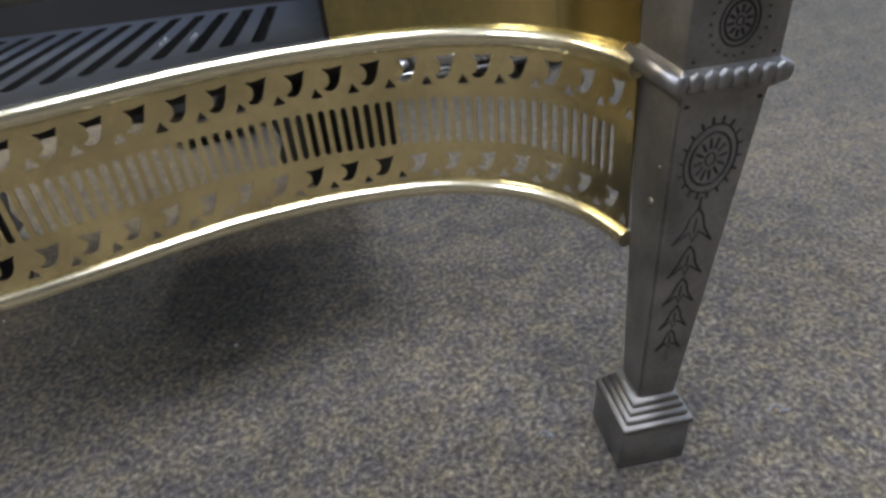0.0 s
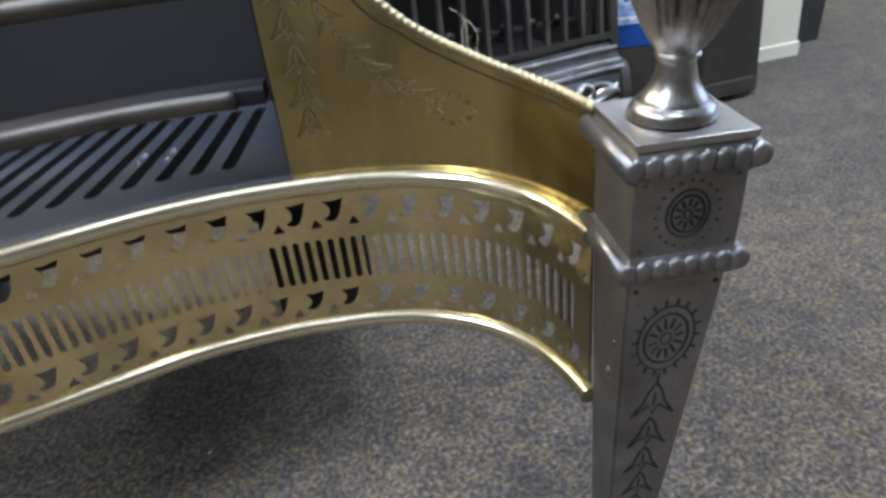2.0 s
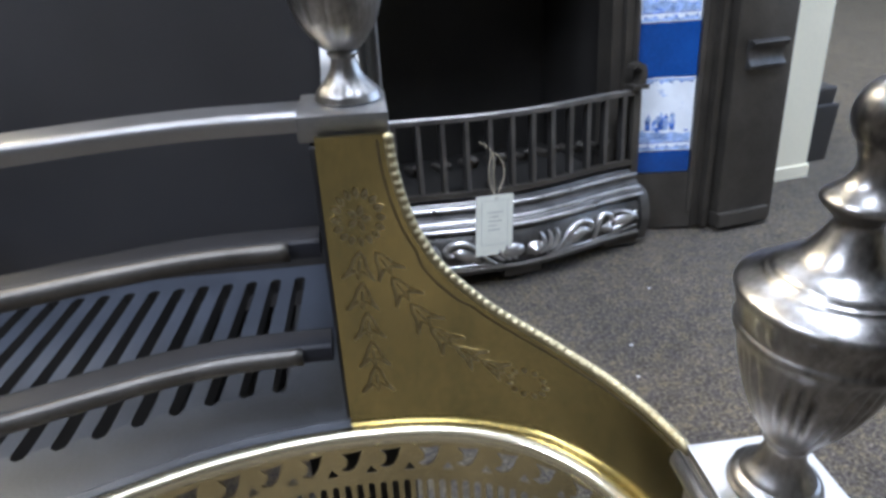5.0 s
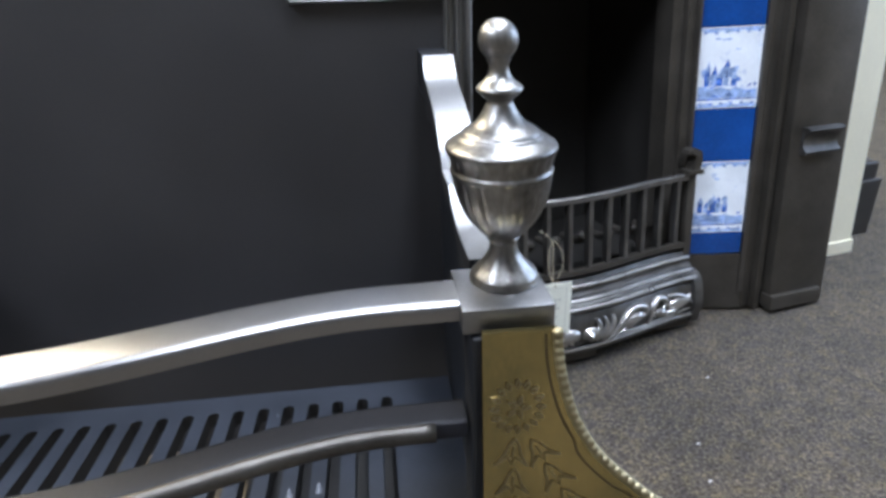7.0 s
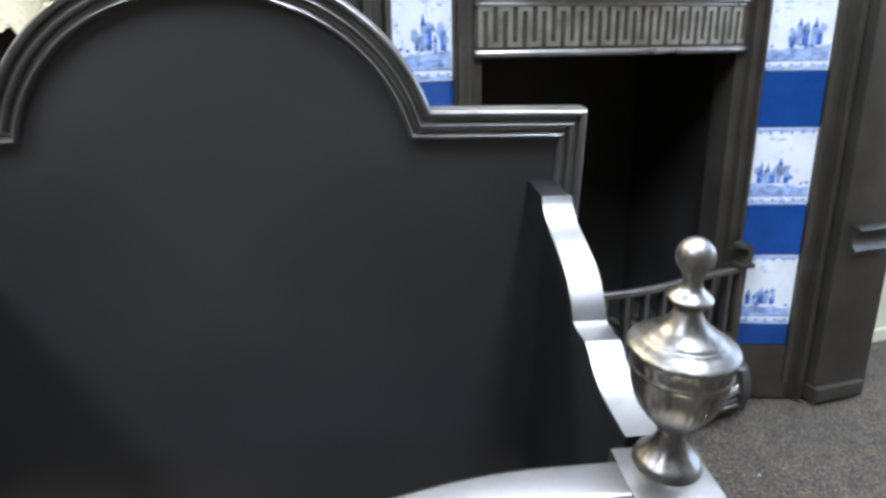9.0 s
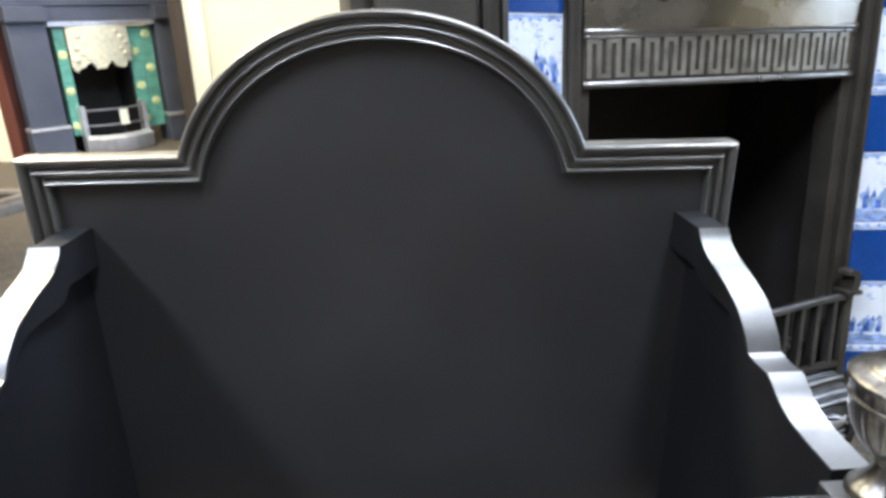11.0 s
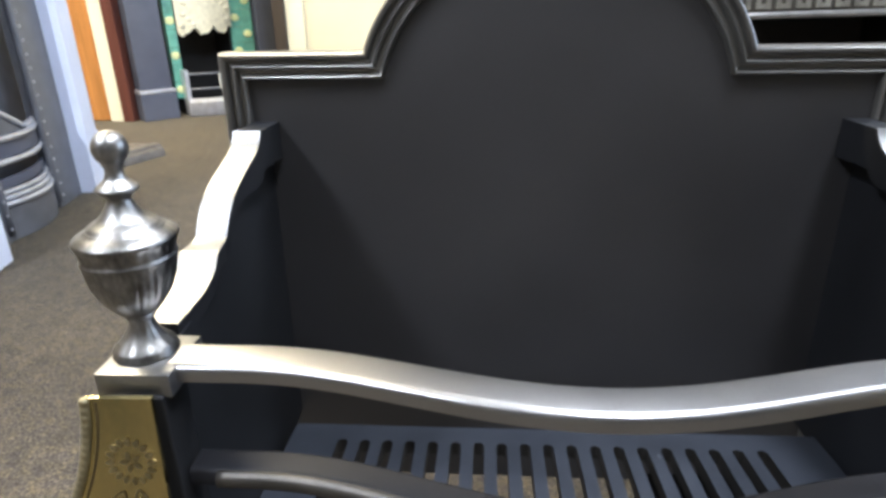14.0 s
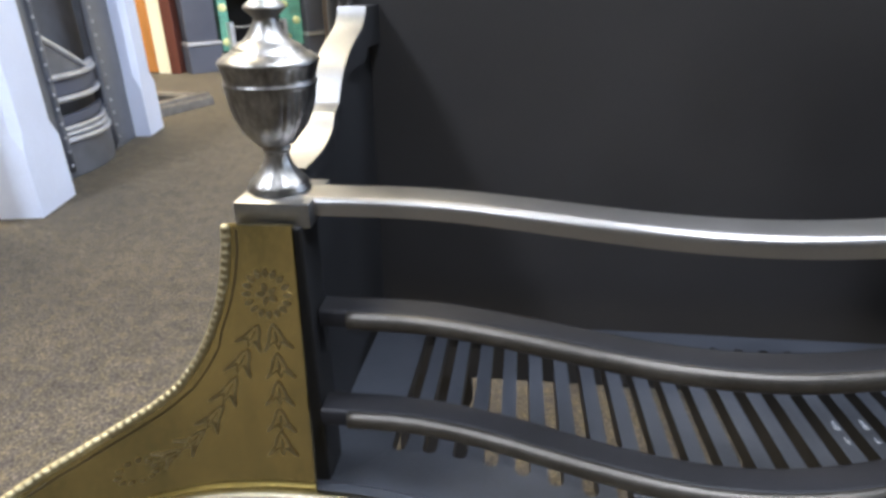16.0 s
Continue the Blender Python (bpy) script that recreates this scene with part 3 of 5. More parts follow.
# ---- front legs with their urns
FOOT = [(0.0, 0), (0.0168, 0), (0.0176, 0.0022), (0.0170, 0.0046), (0.0140, 0.0075), (0.0102, 0.0118), (0.0079, 0.0160), (0.0070, 0.0195), (0.0066, 0.0212), (0.0078, 0.0222), (0.0084, 0.0234), (0.0078, 0.0246), (0.0070, 0.0254)]
BOWL = [(0.0104, 0.0262), (0.0130, 0.0290), (0.0157, 0.0322), (0.0185, 0.0362), (0.0208, 0.0406), (0.0225, 0.0452), (0.0236, 0.0500), (0.0243, 0.0545), (0.0246, 0.0572)]
BAND = [(0.0249, 0.0578), (0.0253, 0.0589), (0.0249, 0.0600), (0.0245, 0.0606), (0.0246, 0.0620), (0.0254, 0.0648), (0.0263, 0.0676), (0.0270, 0.0694), (0.0269, 0.0706), (0.0260, 0.0716)]
LID = [(0.0231, 0.0734), (0.0204, 0.0748), (0.0198, 0.0756), (0.0187, 0.0761), (0.0179, 0.0773), (0.0154, 0.0788), (0.0122, 0.0808), (0.0088, 0.0850), (0.0066, 0.0890), (0.0060, 0.0910), (0.0082, 0.0930), (0.0106, 0.0953), (0.0108, 0.0964), (0.0098, 0.0977), (0.0064, 0.1004), (0.0047, 0.1034), (0.0046, 0.1066), (0.0054, 0.1083)]
LID += [(0.0090 * math.sin(a), 0.1168 - 0.0090 * math.cos(a)) for a in np.linspace(0.7, math.pi - 0.02, 12)]
# the larger urns stand on a stepped disc with a short straight stem, and taper more
TALL_FOOT = [(0.0, 0), (0.0142, 0), (0.0150, 0.0015), (0.0148, 0.0032), (0.0130, 0.0048), (0.0122, 0.0052), (0.0116, 0.0064), (0.0094, 0.0088), (0.0076, 0.0118), (0.0067, 0.0150), (0.0063, 0.0172), (0.0072, 0.0182), (0.0078, 0.0191), (0.0072, 0.0201)]
TALL_BOWL = [(0.0080, 0.0210), (0.0104, 0.0240), (0.0128, 0.0276), (0.0152, 0.0318), (0.0174, 0.0364), (0.0194, 0.0412), (0.0211, 0.0462), (0.0224, 0.0510), (0.0232, 0.0552)]


def tongues(a, f):
    """Depth of the carving round the bowl: eight broad tongues with pointed leaves between them; f runs up the bowl."""
    u = (a * 8 / (2 * math.pi)) % 1.0 - 0.5
    half = 0.20 + 0.09 * f
    dip = math.exp(-((abs(u) - half) / 0.045) ** 2) + 0.7 * math.exp(-((abs(u) - 0.5) / 0.04) ** 2)
    return 0.085 * dip * max(0.0, min(1.0, 2.5 * f - 0.15, 5 * (1.02 - f)))


def urn(parent, at, mat, lean=0.0, tall=False):
    """A turned urn with a carved bowl, fluted neck, stepped lid and ball; lean is how far it tips sideways for each metre up."""
    foot, bowl = (TALL_FOOT, TALL_BOWL) if tall else (FOOT, BOWL)
    kr, kz = (1.14, 1.29) if tall else (0.935, 0.965)
    seg, bm, rings = 160, B(), []
    z0, z1 = bowl[0][1], bowl[-1][1]
    for r, z in catmull(foot, 2) + catmull(bowl, 3) + catmull(BAND, 2) + catmull(LID, 2):
        ring = []
        for k in range(seg):
            a = 2 * math.pi * k / seg
            cut = 0.0
            if z0 < z < z1:
                cut = tongues(a, (z - z0) / (z1 - z0)) * (1.0 if tall else 0.40)
            elif 0.0608 < z < 0.0690:
                cut = 0.030 * (1 - abs(math.sin(12 * a))) * math.sin(math.pi * (z - 0.0608) / 0.0082)
            elif 0.004 < z < z0 * 0.75 and not tall:
                cut = 0.03 * (1 - abs(math.sin(5 * a)))
            ring.append(bm.verts.new((at[0] + lean * z * kz + max(r, 0.0001) * kr * (1 - cut) * math.cos(a), at[1] + max(r, 0.0001) * kr * (1 - cut) * math.sin(a), at[2] + z * kz)))
        rings.append(ring)
    for p, q in zip(rings, rings[1:]):
        for k in range(seg):
            bm.faces.new((p[k], p[(k + 1) % seg], q[(k + 1) % seg], q[k]))
    bm.faces.new(rings[0][::-1])
    bm.faces.new(rings[-1])
    return part("urn_finial", bm, mat, parent, "turned steel urn finial with a ball top", 50)


def front_leg(sign):
    cx, cy = 0.4035 * sign, -0.1705
    leg = new("front_leg")
    leg.parent = basket
    leg["label"] = "tapered cast iron leg with engraved face"

    def rake(v):
        """The leg runs down forward and inward a little."""
        k = max(0.0, 1 - v[2] / 0.243)
        return (v[0] - sign * 0.0165 * k, v[1] - 0.0205 * k, v[2])

    def raked(bm):
        for v in bm.verts:
            v.co = rake(v.co)
        return bm
    # foot: plain block under an ogee moulding of shrinking rolls
    def squares(prof, ox, oy):
        bm = B()
        rings = [[bm.verts.new((cx - sign * ox + a * h, cy + oy + b * h, z)) for a, b in ((-1, -1), (1, -1), (1, 1), (-1, 1))] for h, z in prof]
        for p, q in zip(rings, rings[1:]):
            for k in range(4):
                bm.faces.new((p[k], p[(k + 1) % 4], q[(k + 1) % 4], q[k]))
        bm.faces.new(rings[0][::-1])
        bm.faces.new(rings[-1])
        upright = [e for e in bm.edges if abs(e.verts[0].co.z - e.verts[1].co.z) > 1e-5]
        bmesh.ops.bevel(bm, geom=upright, offset=0.0008, segments=2, affect="EDGES")
        return bm
    foot = part("foot", raked(squares([(0.0215, 0.0), (0.0221, 0.0012), (0.0219, 0.0285), (0.0214, 0.0297)], 0.0018, 0.0004)), IRON, leg, "moulded square foot", 40)
    roll = [(0.0200, 0.0296), (0.0211, 0.0299), (0.0219, 0.0310), (0.0220, 0.0325), (0.0213, 0.0340), (0.0196, 0.0347), (0.0190, 0.0350), (0.0192, 0.0362), (0.0188, 0.0378), (0.0175, 0.0390), (0.0168, 0.0394), (0.0168, 0.0406), (0.0163, 0.0420), (0.0151, 0.0432), (0.0146, 0.0436), (0.0146, 0.0446), (0.0140, 0.0462), (0.0124, 0.0478)]
    part("foot_moulding", raked(squares([(h * 1.05, z) for h, z in roll], 0.0012, 0.0004)), STEEL_DULL, foot, "rubbed stepped moulding", 60)
    bm = B()
    lo, hi = 0.0118, 0.0222
    vs = [[bm.verts.new((cx + a * h, cy + b * h, z)) for a, b in ((-1, -1), (1, -1), (1, 1), (-1, 1))] for h, z in ((lo, 0.047), (hi, 0.243))]
    for k in range(4):
        bm.faces.new((vs[0][k], vs[0][(k + 1) % 4], vs[1][(k + 1) % 4], vs[1][k]))
    bm.faces.new(vs[0][::-1])
    bm.faces.new(vs[1])
    bmesh.ops.bevel(bm, geom=bm.edges[:], offset=0.001, segments=2, affect="EDGES")
    part("shaft", raked(bm), IRON, leg, "tapered square shaft", 40)

    def collar(name, z, h0, h1):
        bm = box(B(), cx - h0, cx + h0, cy - h0, cy + h0, z - 0.001, z + 0.004, bevel=0.0008)
        box(bm, cx - h1 + 0.003, cx + h1 - 0.003, cy - h1 + 0.003, cy + h1 - 0.003, z + 0.0035, z + 0.0095, bevel=0.0012)
        box(bm, cx - h1 + 0.002, cx + h1 - 0.002, cy - h1 + 0.002, cy + h1 - 0.002, z + 0.009, z + 0.0135, bevel=0.001, top=(0.003, 0.003))
        c = part(name, bm, IRON, leg, "moulded square collar", 40)
        bd = B()
        n = 8
        for k in range(n):
            u = -h1 + 0.0034 + (2 * h1 - 0.0068) * k / (n - 1)
            tilt = Matrix.Rotation(radians(14 * sign), 3, "Y")
            blob(bd, (cx + u, cy - h1 + 0.0026, z + 0.0062), 0.0043, 0.0023, 0.0055, tilt, 10, 6)
        stuff(part("beading", bd, IRON, c, "worn bright beads", 180))
        rolls = B()
        q = h1 - 0.0015
        for a, b in (((-q, -q), (-q, q)), ((-q, q), (q, q)), ((q, q), (q, -q))):
            sweep(rolls, [(cx + a[0], cy + a[1], z + 0.0062), (cx + b[0], cy + b[1], z + 0.0062)], circle(0.0040, 10, 0.8, 1.15))
        part("roll_moulding", rolls, IRON, c, "", 180)

    collar("lower_collar", 0.2405, 0.0240, 0.0275)
    bm = box(B(), cx - 0.0232, cx + 0.0232, cy - 0.0232, cy + 0.0232, 0.2525, 0.2905, bevel=0.0009)
    part("die_block", bm, IRON, leg, "square block with a rosette", 40)
    collar("upper_collar", 0.2885, 0.0240, 0.0280)
    part("top_plate", box(B(), cx - 0.0245, cx + 0.0245, cy - 0.0245, cy + 0.0245, 0.3015, 0.3050, bevel=0.0007), STEEL_PLATE, leg, "pale worn steel plate")
    # black-filled engraving on the front face
    bm = B()

    def on_shaft(u, v, d):
        h = lo + (hi - lo) * (v - 0.047) / 0.196
        return rake((cx + sign * u, cy - h + d, v))

    def on_die(u, v, d):
        return (cx + sign * u, cy - 0.0232 + d, v)
    rosette(bm, on_shaft, (0, 0.2065), 0.0155, 18, 12, 1.35)
    for x in (-0.018, 0.018):
        stroke(bm, [(x - 0.001, 0.235), (x + 0.001, 0.235)], on_shaft, 0.001)
    stroke(bm, [(0, 0.186), (0, 0.180)], on_shaft, 0.0006)
    for z, k in ((0.180, 0.021), (0.157, 0.019), (0.1365, 0.0175), (0.1175, 0.016), (0.100, 0.0145)):
        husk(bm, on_shaft, (0, z), 270, k, 0.0007)
    for z in (0.083, 0.080, 0.077):
        stroke(bm, [(-0.0005, z), (0.0005, z)], on_shaft, 0.0005)
    rosette(bm, on_die, (0, 0.2715), 0.0105, 0, 10, 1.2)
    for k in range(20):
        a = 2 * math.pi * k / 20
        u, v = 0.0135 * math.cos(a), 0.2715 + 0.0150 * math.sin(a)
        stroke(bm, [(u - 0.0006, v), (u + 0.0006, v)], on_die, 0.0006)
    for u, v in ((-0.019, 0.256), (0.019, 0.256), (-0.019, 0.287), (0.019, 0.287)):
        stroke(bm, [(u - 0.0007, v), (u + 0.0007, v)], on_die, 0.0007)
    part("engraving", bm, PATINA, leg, "black-filled rosettes and bellflowers", 30)
    bm = B()
    blob(bm, (cx - sign * 0.0225, cy - 0.010, 0.178), 0.0022, 0.0032, 0.0036)
    blob(bm, (cx - sign * 0.0228, cy - 0.014, 0.200), 0.0008, 0.0015, 0.0019)
    part("rivet", bm, STEEL_DULL, leg, "small worn rivet head", 180)
    urn(leg, (cx, cy, 0.3050), STEEL, 0.0, True)


for sign in (1, -1):
    front_leg(sign)

# ---- corner posts, bars and upper rail


# the arm's line, from the fire plate forward to the corner block
ARM_SIDE = [(0.250, 0.500), (0.1865, 0.502), (0.1810, 0.4945), (0.1700, 0.4870), (0.1480, 0.4800), (0.1260, 0.4710), (0.1110, 0.4590), (0.1010, 0.4455), (0.0930, 0.4440), (0.0780, 0.4445), (0.0720, 0.4410), (0.0630, 0.4350), (0.0480, 0.4298), (0.0300, 0.4278), (0.0120, 0.4272)]
ARM = ARM_SIDE[:2] + catmull(ARM_SIDE[1:8], 5)[1:] + catmull(ARM_SIDE[7:10], 4)[1:] + catmull(ARM_SIDE[9:], 5)[1:]


def corner(sign):
    X = lambda a, b: (a, b) if sign > 0 else (-b, -a)
    x0, x1 = X(0.2270, 0.2560)
    part("corner_post", box(B(), x0, x1, -0.037, -0.010, 0.215, 0.4115, bevel=0.0015), SOOT, basket, "dark square iron post")
    x0, x1 = X(0.2225, 0.2660 if sign > 0 else 0.2630)
    zb, zt = (0.4130, 0.4260) if sign > 0 else (0.4102, 0.4238)
    part("corner_block", box(B(), x0, x1, -0.035, 0.006, zb, zt, bevel=0.0014), STEEL_BRUSHED, basket, "bright steel corner block", 40)
    part("neck_block", box(B(), *X(0.2290, 0.2545), -0.034, -0.012, 0.4080, zb), SOOT, basket, "dark iron packing under the block")
    urn(basket, (0.2478, -0.0065, zt - 0.0002) if sign > 0 else (-0.2462, -0.0105, zt - 0.0002), STEEL_SOFT, -0.040 * sign)
    # wavy arm that climbs back to the fire plate
    smooth = ARM
    low = [(y, z - 0.0125 - 0.019 * max(0, min(1, (y - 0.13) / 0.06))) for y, z in smooth]
    xa, xb = sorted((0.2335 * sign - 0.0055, 0.2545 * sign - 0.0055))
    broad = lambda y: 0.0055 * max(0.0, min(1.0, (0.098 - y) / 0.03)) if sign < 0 else 0.0
    bm = B()
    rows = []
    for (y, z), (yl, zl) in zip(smooth, low):
        zl = max(zl, 0.4112)
        f = sign * 0.006 * (1 - min(y, 0.19) / 0.19)
        g = f + broad(y)
        rows.append([bm.verts.new(c) for c in ((xa + f, y, z), (xb + g, y, z), (xb + g, yl, zl), (xa + f, yl, zl))])
    for p, q in zip(rows, rows[1:]):
        for j in range(4):
            bm.faces.new((p[j], p[(j + 1) % 4], q[(j + 1) % 4], q[j]))
    bm.faces.new(rows[0][::-1])
    bm.faces.new(rows[-1])
    part("side_arm", bm, CHEEK, basket, "wavy iron side arm", 35)
    # bright polished strip on the arm's upper face
    bm = B()
    e = 0.0006
    rows = []
    for y, z in smooth[1:]:
        f = sign * 0.006 * (1 - min(y, 0.19) / 0.19)
        g = f + broad(y)
        rows.append([bm.verts.new(c) for c in ((xa - e + f, y - 0.0007, z + 0.0008), (xb + e + g, y - 0.0007, z + 0.0008), (xb + e + g, y + 0.0008, z - 0.0010), (xa - e + f, y + 0.0008, z - 0.0010))])
    for p, q in zip(rows, rows[1:]):
        for j in range(4):
            bm.faces.new((p[j], p[(j + 1) % 4], q[(j + 1) % 4], q[j]))
    bm.faces.new(rows[0][::-1])
    bm.faces.new(rows[-1])
    part("arm_face", bm, STEEL_BRUSHED, basket, "polished wavy steel face", 35)


for sign in (1, -1):
    corner(sign)


def wave(x, ends, mid, flat=0.19):
    """Serpentine line of a bar: straight at the posts, bowed forward in the middle."""
    u = min(1.0, abs(x) / flat)
    return ends + (mid - ends) * 0.5 * (1 + math.cos(math.pi * u))


xs = [0.2285 * (2 * k / 72 - 1) for k in range(73)]
# upper rail: flat top, rolled bright front edge
prof = [(-0.0098, -0.0078), (-0.0098, 0.0005), (-0.0085, 0.0013), (-0.0075, 0.0014), (0.0098, 0.0016), (0.0110, 0.0015), (0.0126, 0.0010), (0.0138, 0.0001), (0.0145, -0.0014), (0.0146, -0.0028), (0.0146, -0.0078)]
part("upper_rail", sweep(B(), [(x, wave(x, -0.0125, -0.0465), 0.4232 + 0.0008 * x / 0.2285) for x in xs], prof), STEEL_BRIGHT, basket, "bowed polished steel top rail", 40)
for z, ends, mid in ((0.3545, -0.021, -0.057), (0.2970, -0.036, -0.075)):
    flat = [(-0.0085, -0.0055), (-0.0085, 0.0030), (-0.0078, 0.0041), (-0.0068, 0.0045), (-0.0058, 0.0045), (0.0062, 0.0045), (0.0075, 0.0044), (0.0092, 0.0036), (0.0100, 0.0024), (0.0100, -0.0055)]
    bar = part("front_bar", sweep(B(), [(x * 0.985, wave(x, ends, mid), z) for x in xs], flat), BAR, basket, "bowed grey iron bar", 40)
    xr = [0.2090 * (2 * k / 72 - 1) for k in range(73)]
    part("bar_strip", sweep(B(), [(x, wave(x, ends, mid) - 0.0098, z - 0.0012) for x in xr], circle(0.0055, 10, 0.8, 1.0)), BAR_STRIP, bar, "half-round worn steel strip", 180)

# ---- bottom grate with long slots, front lip, added shade plate


def bottom_grate():
    bm = B()
    z0, z1 = 0.226, 0.2395
    n, pitch, w = 19, 0.0207, 0.0048
    fy = lambda x: wave(x, -0.014, -0.052, 0.19)
    edge = lambda x: float(np.interp(x, FX, FY)) + 0.006
    L = [-0.2395 + 0.479 * k / 48 for k in range(49)]
    fall = lambda y: -0.1 * max(0.0, y + 0.012)  # the grate slopes down towards the back
    outline = [(x, edge(x)) for x in L] + [(0.2395, 0.10), (0.2395, 0.187), (-0.2395, 0.187), (-0.2395, 0.10)]
    one = B()

    def loop(pts):
        vs = [one.verts.new((u, v, 0)) for u, v in pts]
        return [one.edges.new((vs[i], vs[(i + 1) % len(vs)])) for i in range(len(vs))]
    es = loop(outline)
    for k in range(n):
        x = (k - (n - 1) / 2) * pitch - 0.0033
        a, b = fy(x) + 0.0070, 0.1635
        es += loop([(x - w, a + w), (x - 0.7 * w, a + 0.3 * w), (x, a), (x + 0.7 * w, a + 0.3 * w), (x + w, a + w), (x + w, b - w), (x + 0.7 * w, b - 0.3 * w), (x, b), (x - 0.7 * w, b - 0.3 * w), (x - w, b - w)])
    bmesh.ops.triangle_fill(one, use_beauty=True, use_dissolve=False, edges=es)
    one.verts.index_update()
    co = [(v.co.x, v.co.y) for v in one.verts]
    top = [bm.verts.new((x, y, z1 + fall(y))) for x, y in co]
    bot = [bm.verts.new((x, y, z0 + fall(y))) for x, y in co]
    for f in one.faces:
        ids = [v.index for v in f.verts]
        bm.faces.new([top[i] for i in ids])
        bm.faces.new([bot[i] for i in ids][::-1])
    for e in one.edges:
        if len(e.link_faces) == 1:
            i, j = (v.index for v in e.verts)
            bm.faces.new((top[i], top[j], bot[j], bot[i])).material_index = 1
    one.free()
    part("bottom_grate", bm, GRATE, basket, "slotted grey cast iron bottom grate").data.materials.append(INNER)
    lip = sweep(B(), [(x, edge(x) + 0.002, 0.2425) for x in L], [(-0.005, -0.012), (-0.005, 0.0025), (-0.003, 0.0040), (0.004, 0.0035), (0.004, -0.012)])
    part("grate_lip", lip, GRATE, basket, "raised rim of the grate", 40)


bottom_grate()
# small flat pale smears on the bars of the grate
for rx, ry, rs in ((0.1123, 0.052, 0.0046), (0.1325, 0.054, 0.0050), (0.1123, 0.036, 0.003), (0.1325, 0.038, 0.003), (0.0921, 0.150, 0.002)):
    bm = B()
    blob(bm, (rx, ry, 0.2394 - 0.1 * (ry + 0.012)), rs * 0.5, rs * 1.1, 0.0003, None, 10, 5)
    blob(bm, (rx - 0.0006, ry + rs * 1.3, 0.2394 - 0.1 * (ry + 0.012)), rs * 0.3, rs * 0.5, 0.0003, None, 8, 5)
    stuff(part("pale_smear", bm, PALE_GREY, basket, "small pale smear on the grate", 180))
# plate added to block light: darkens the right slots and the carpet below
part("shade_plate", box(B(), 0.070, 0.206, 0.004, 0.160, 0.192, 0.196, bevel=0.0008), INNER, basket, "thin black plate added under the slots to deepen the shadow")
# side cheeks
for sign in (1, -1):
    bm = B()
    top = [(-0.022, 0.411), (0.006, 0.411)] + [(y, z - 0.007) for y, z in ARM[::-1]]
    rows = []
    for y, z in top:
        x = (0.2362 + 0.0073 * (y + 0.022) / 0.272) * sign - (0.0055 if sign < 0 else 0.0) * (y + 0.022) / 0.272
        rows.append([bm.verts.new(c) for c in ((x, y, 0.205), (x, y, z), (x + 0.008 * sign, y, z), (x + 0.008 * sign, y, 0.205))])
    for p, q in zip(rows, rows[1:]):
        for k in range(4):
            bm.faces.new((p[k], p[(k + 1) % 4], q[(k + 1) % 4], q[k]))
    bm.faces.new(rows[0][::-1])
    bm.faces.new(rows[-1])
    part("side_cheek", bm, CHEEK, basket, "black iron side plate")

for x0, x1 in ((0.202, 0.266), (-0.266, -0.202), (-0.040, 0.030)):
    sx = [x0 + (x1 - x0) * k / 6 for k in range(7)]
    bm = sweep(B(), [(x, float(np.interp(x, FX, FY)) + 0.014, 0.19) for x in sx], [(-0.003, -0.045), (-0.003, 0.045), (0.003, 0.045), (0.003, -0.045)])
    part("fender_bracket", bm, SOOT, basket, "black iron plate behind the fender")

# ---- arched fire plate


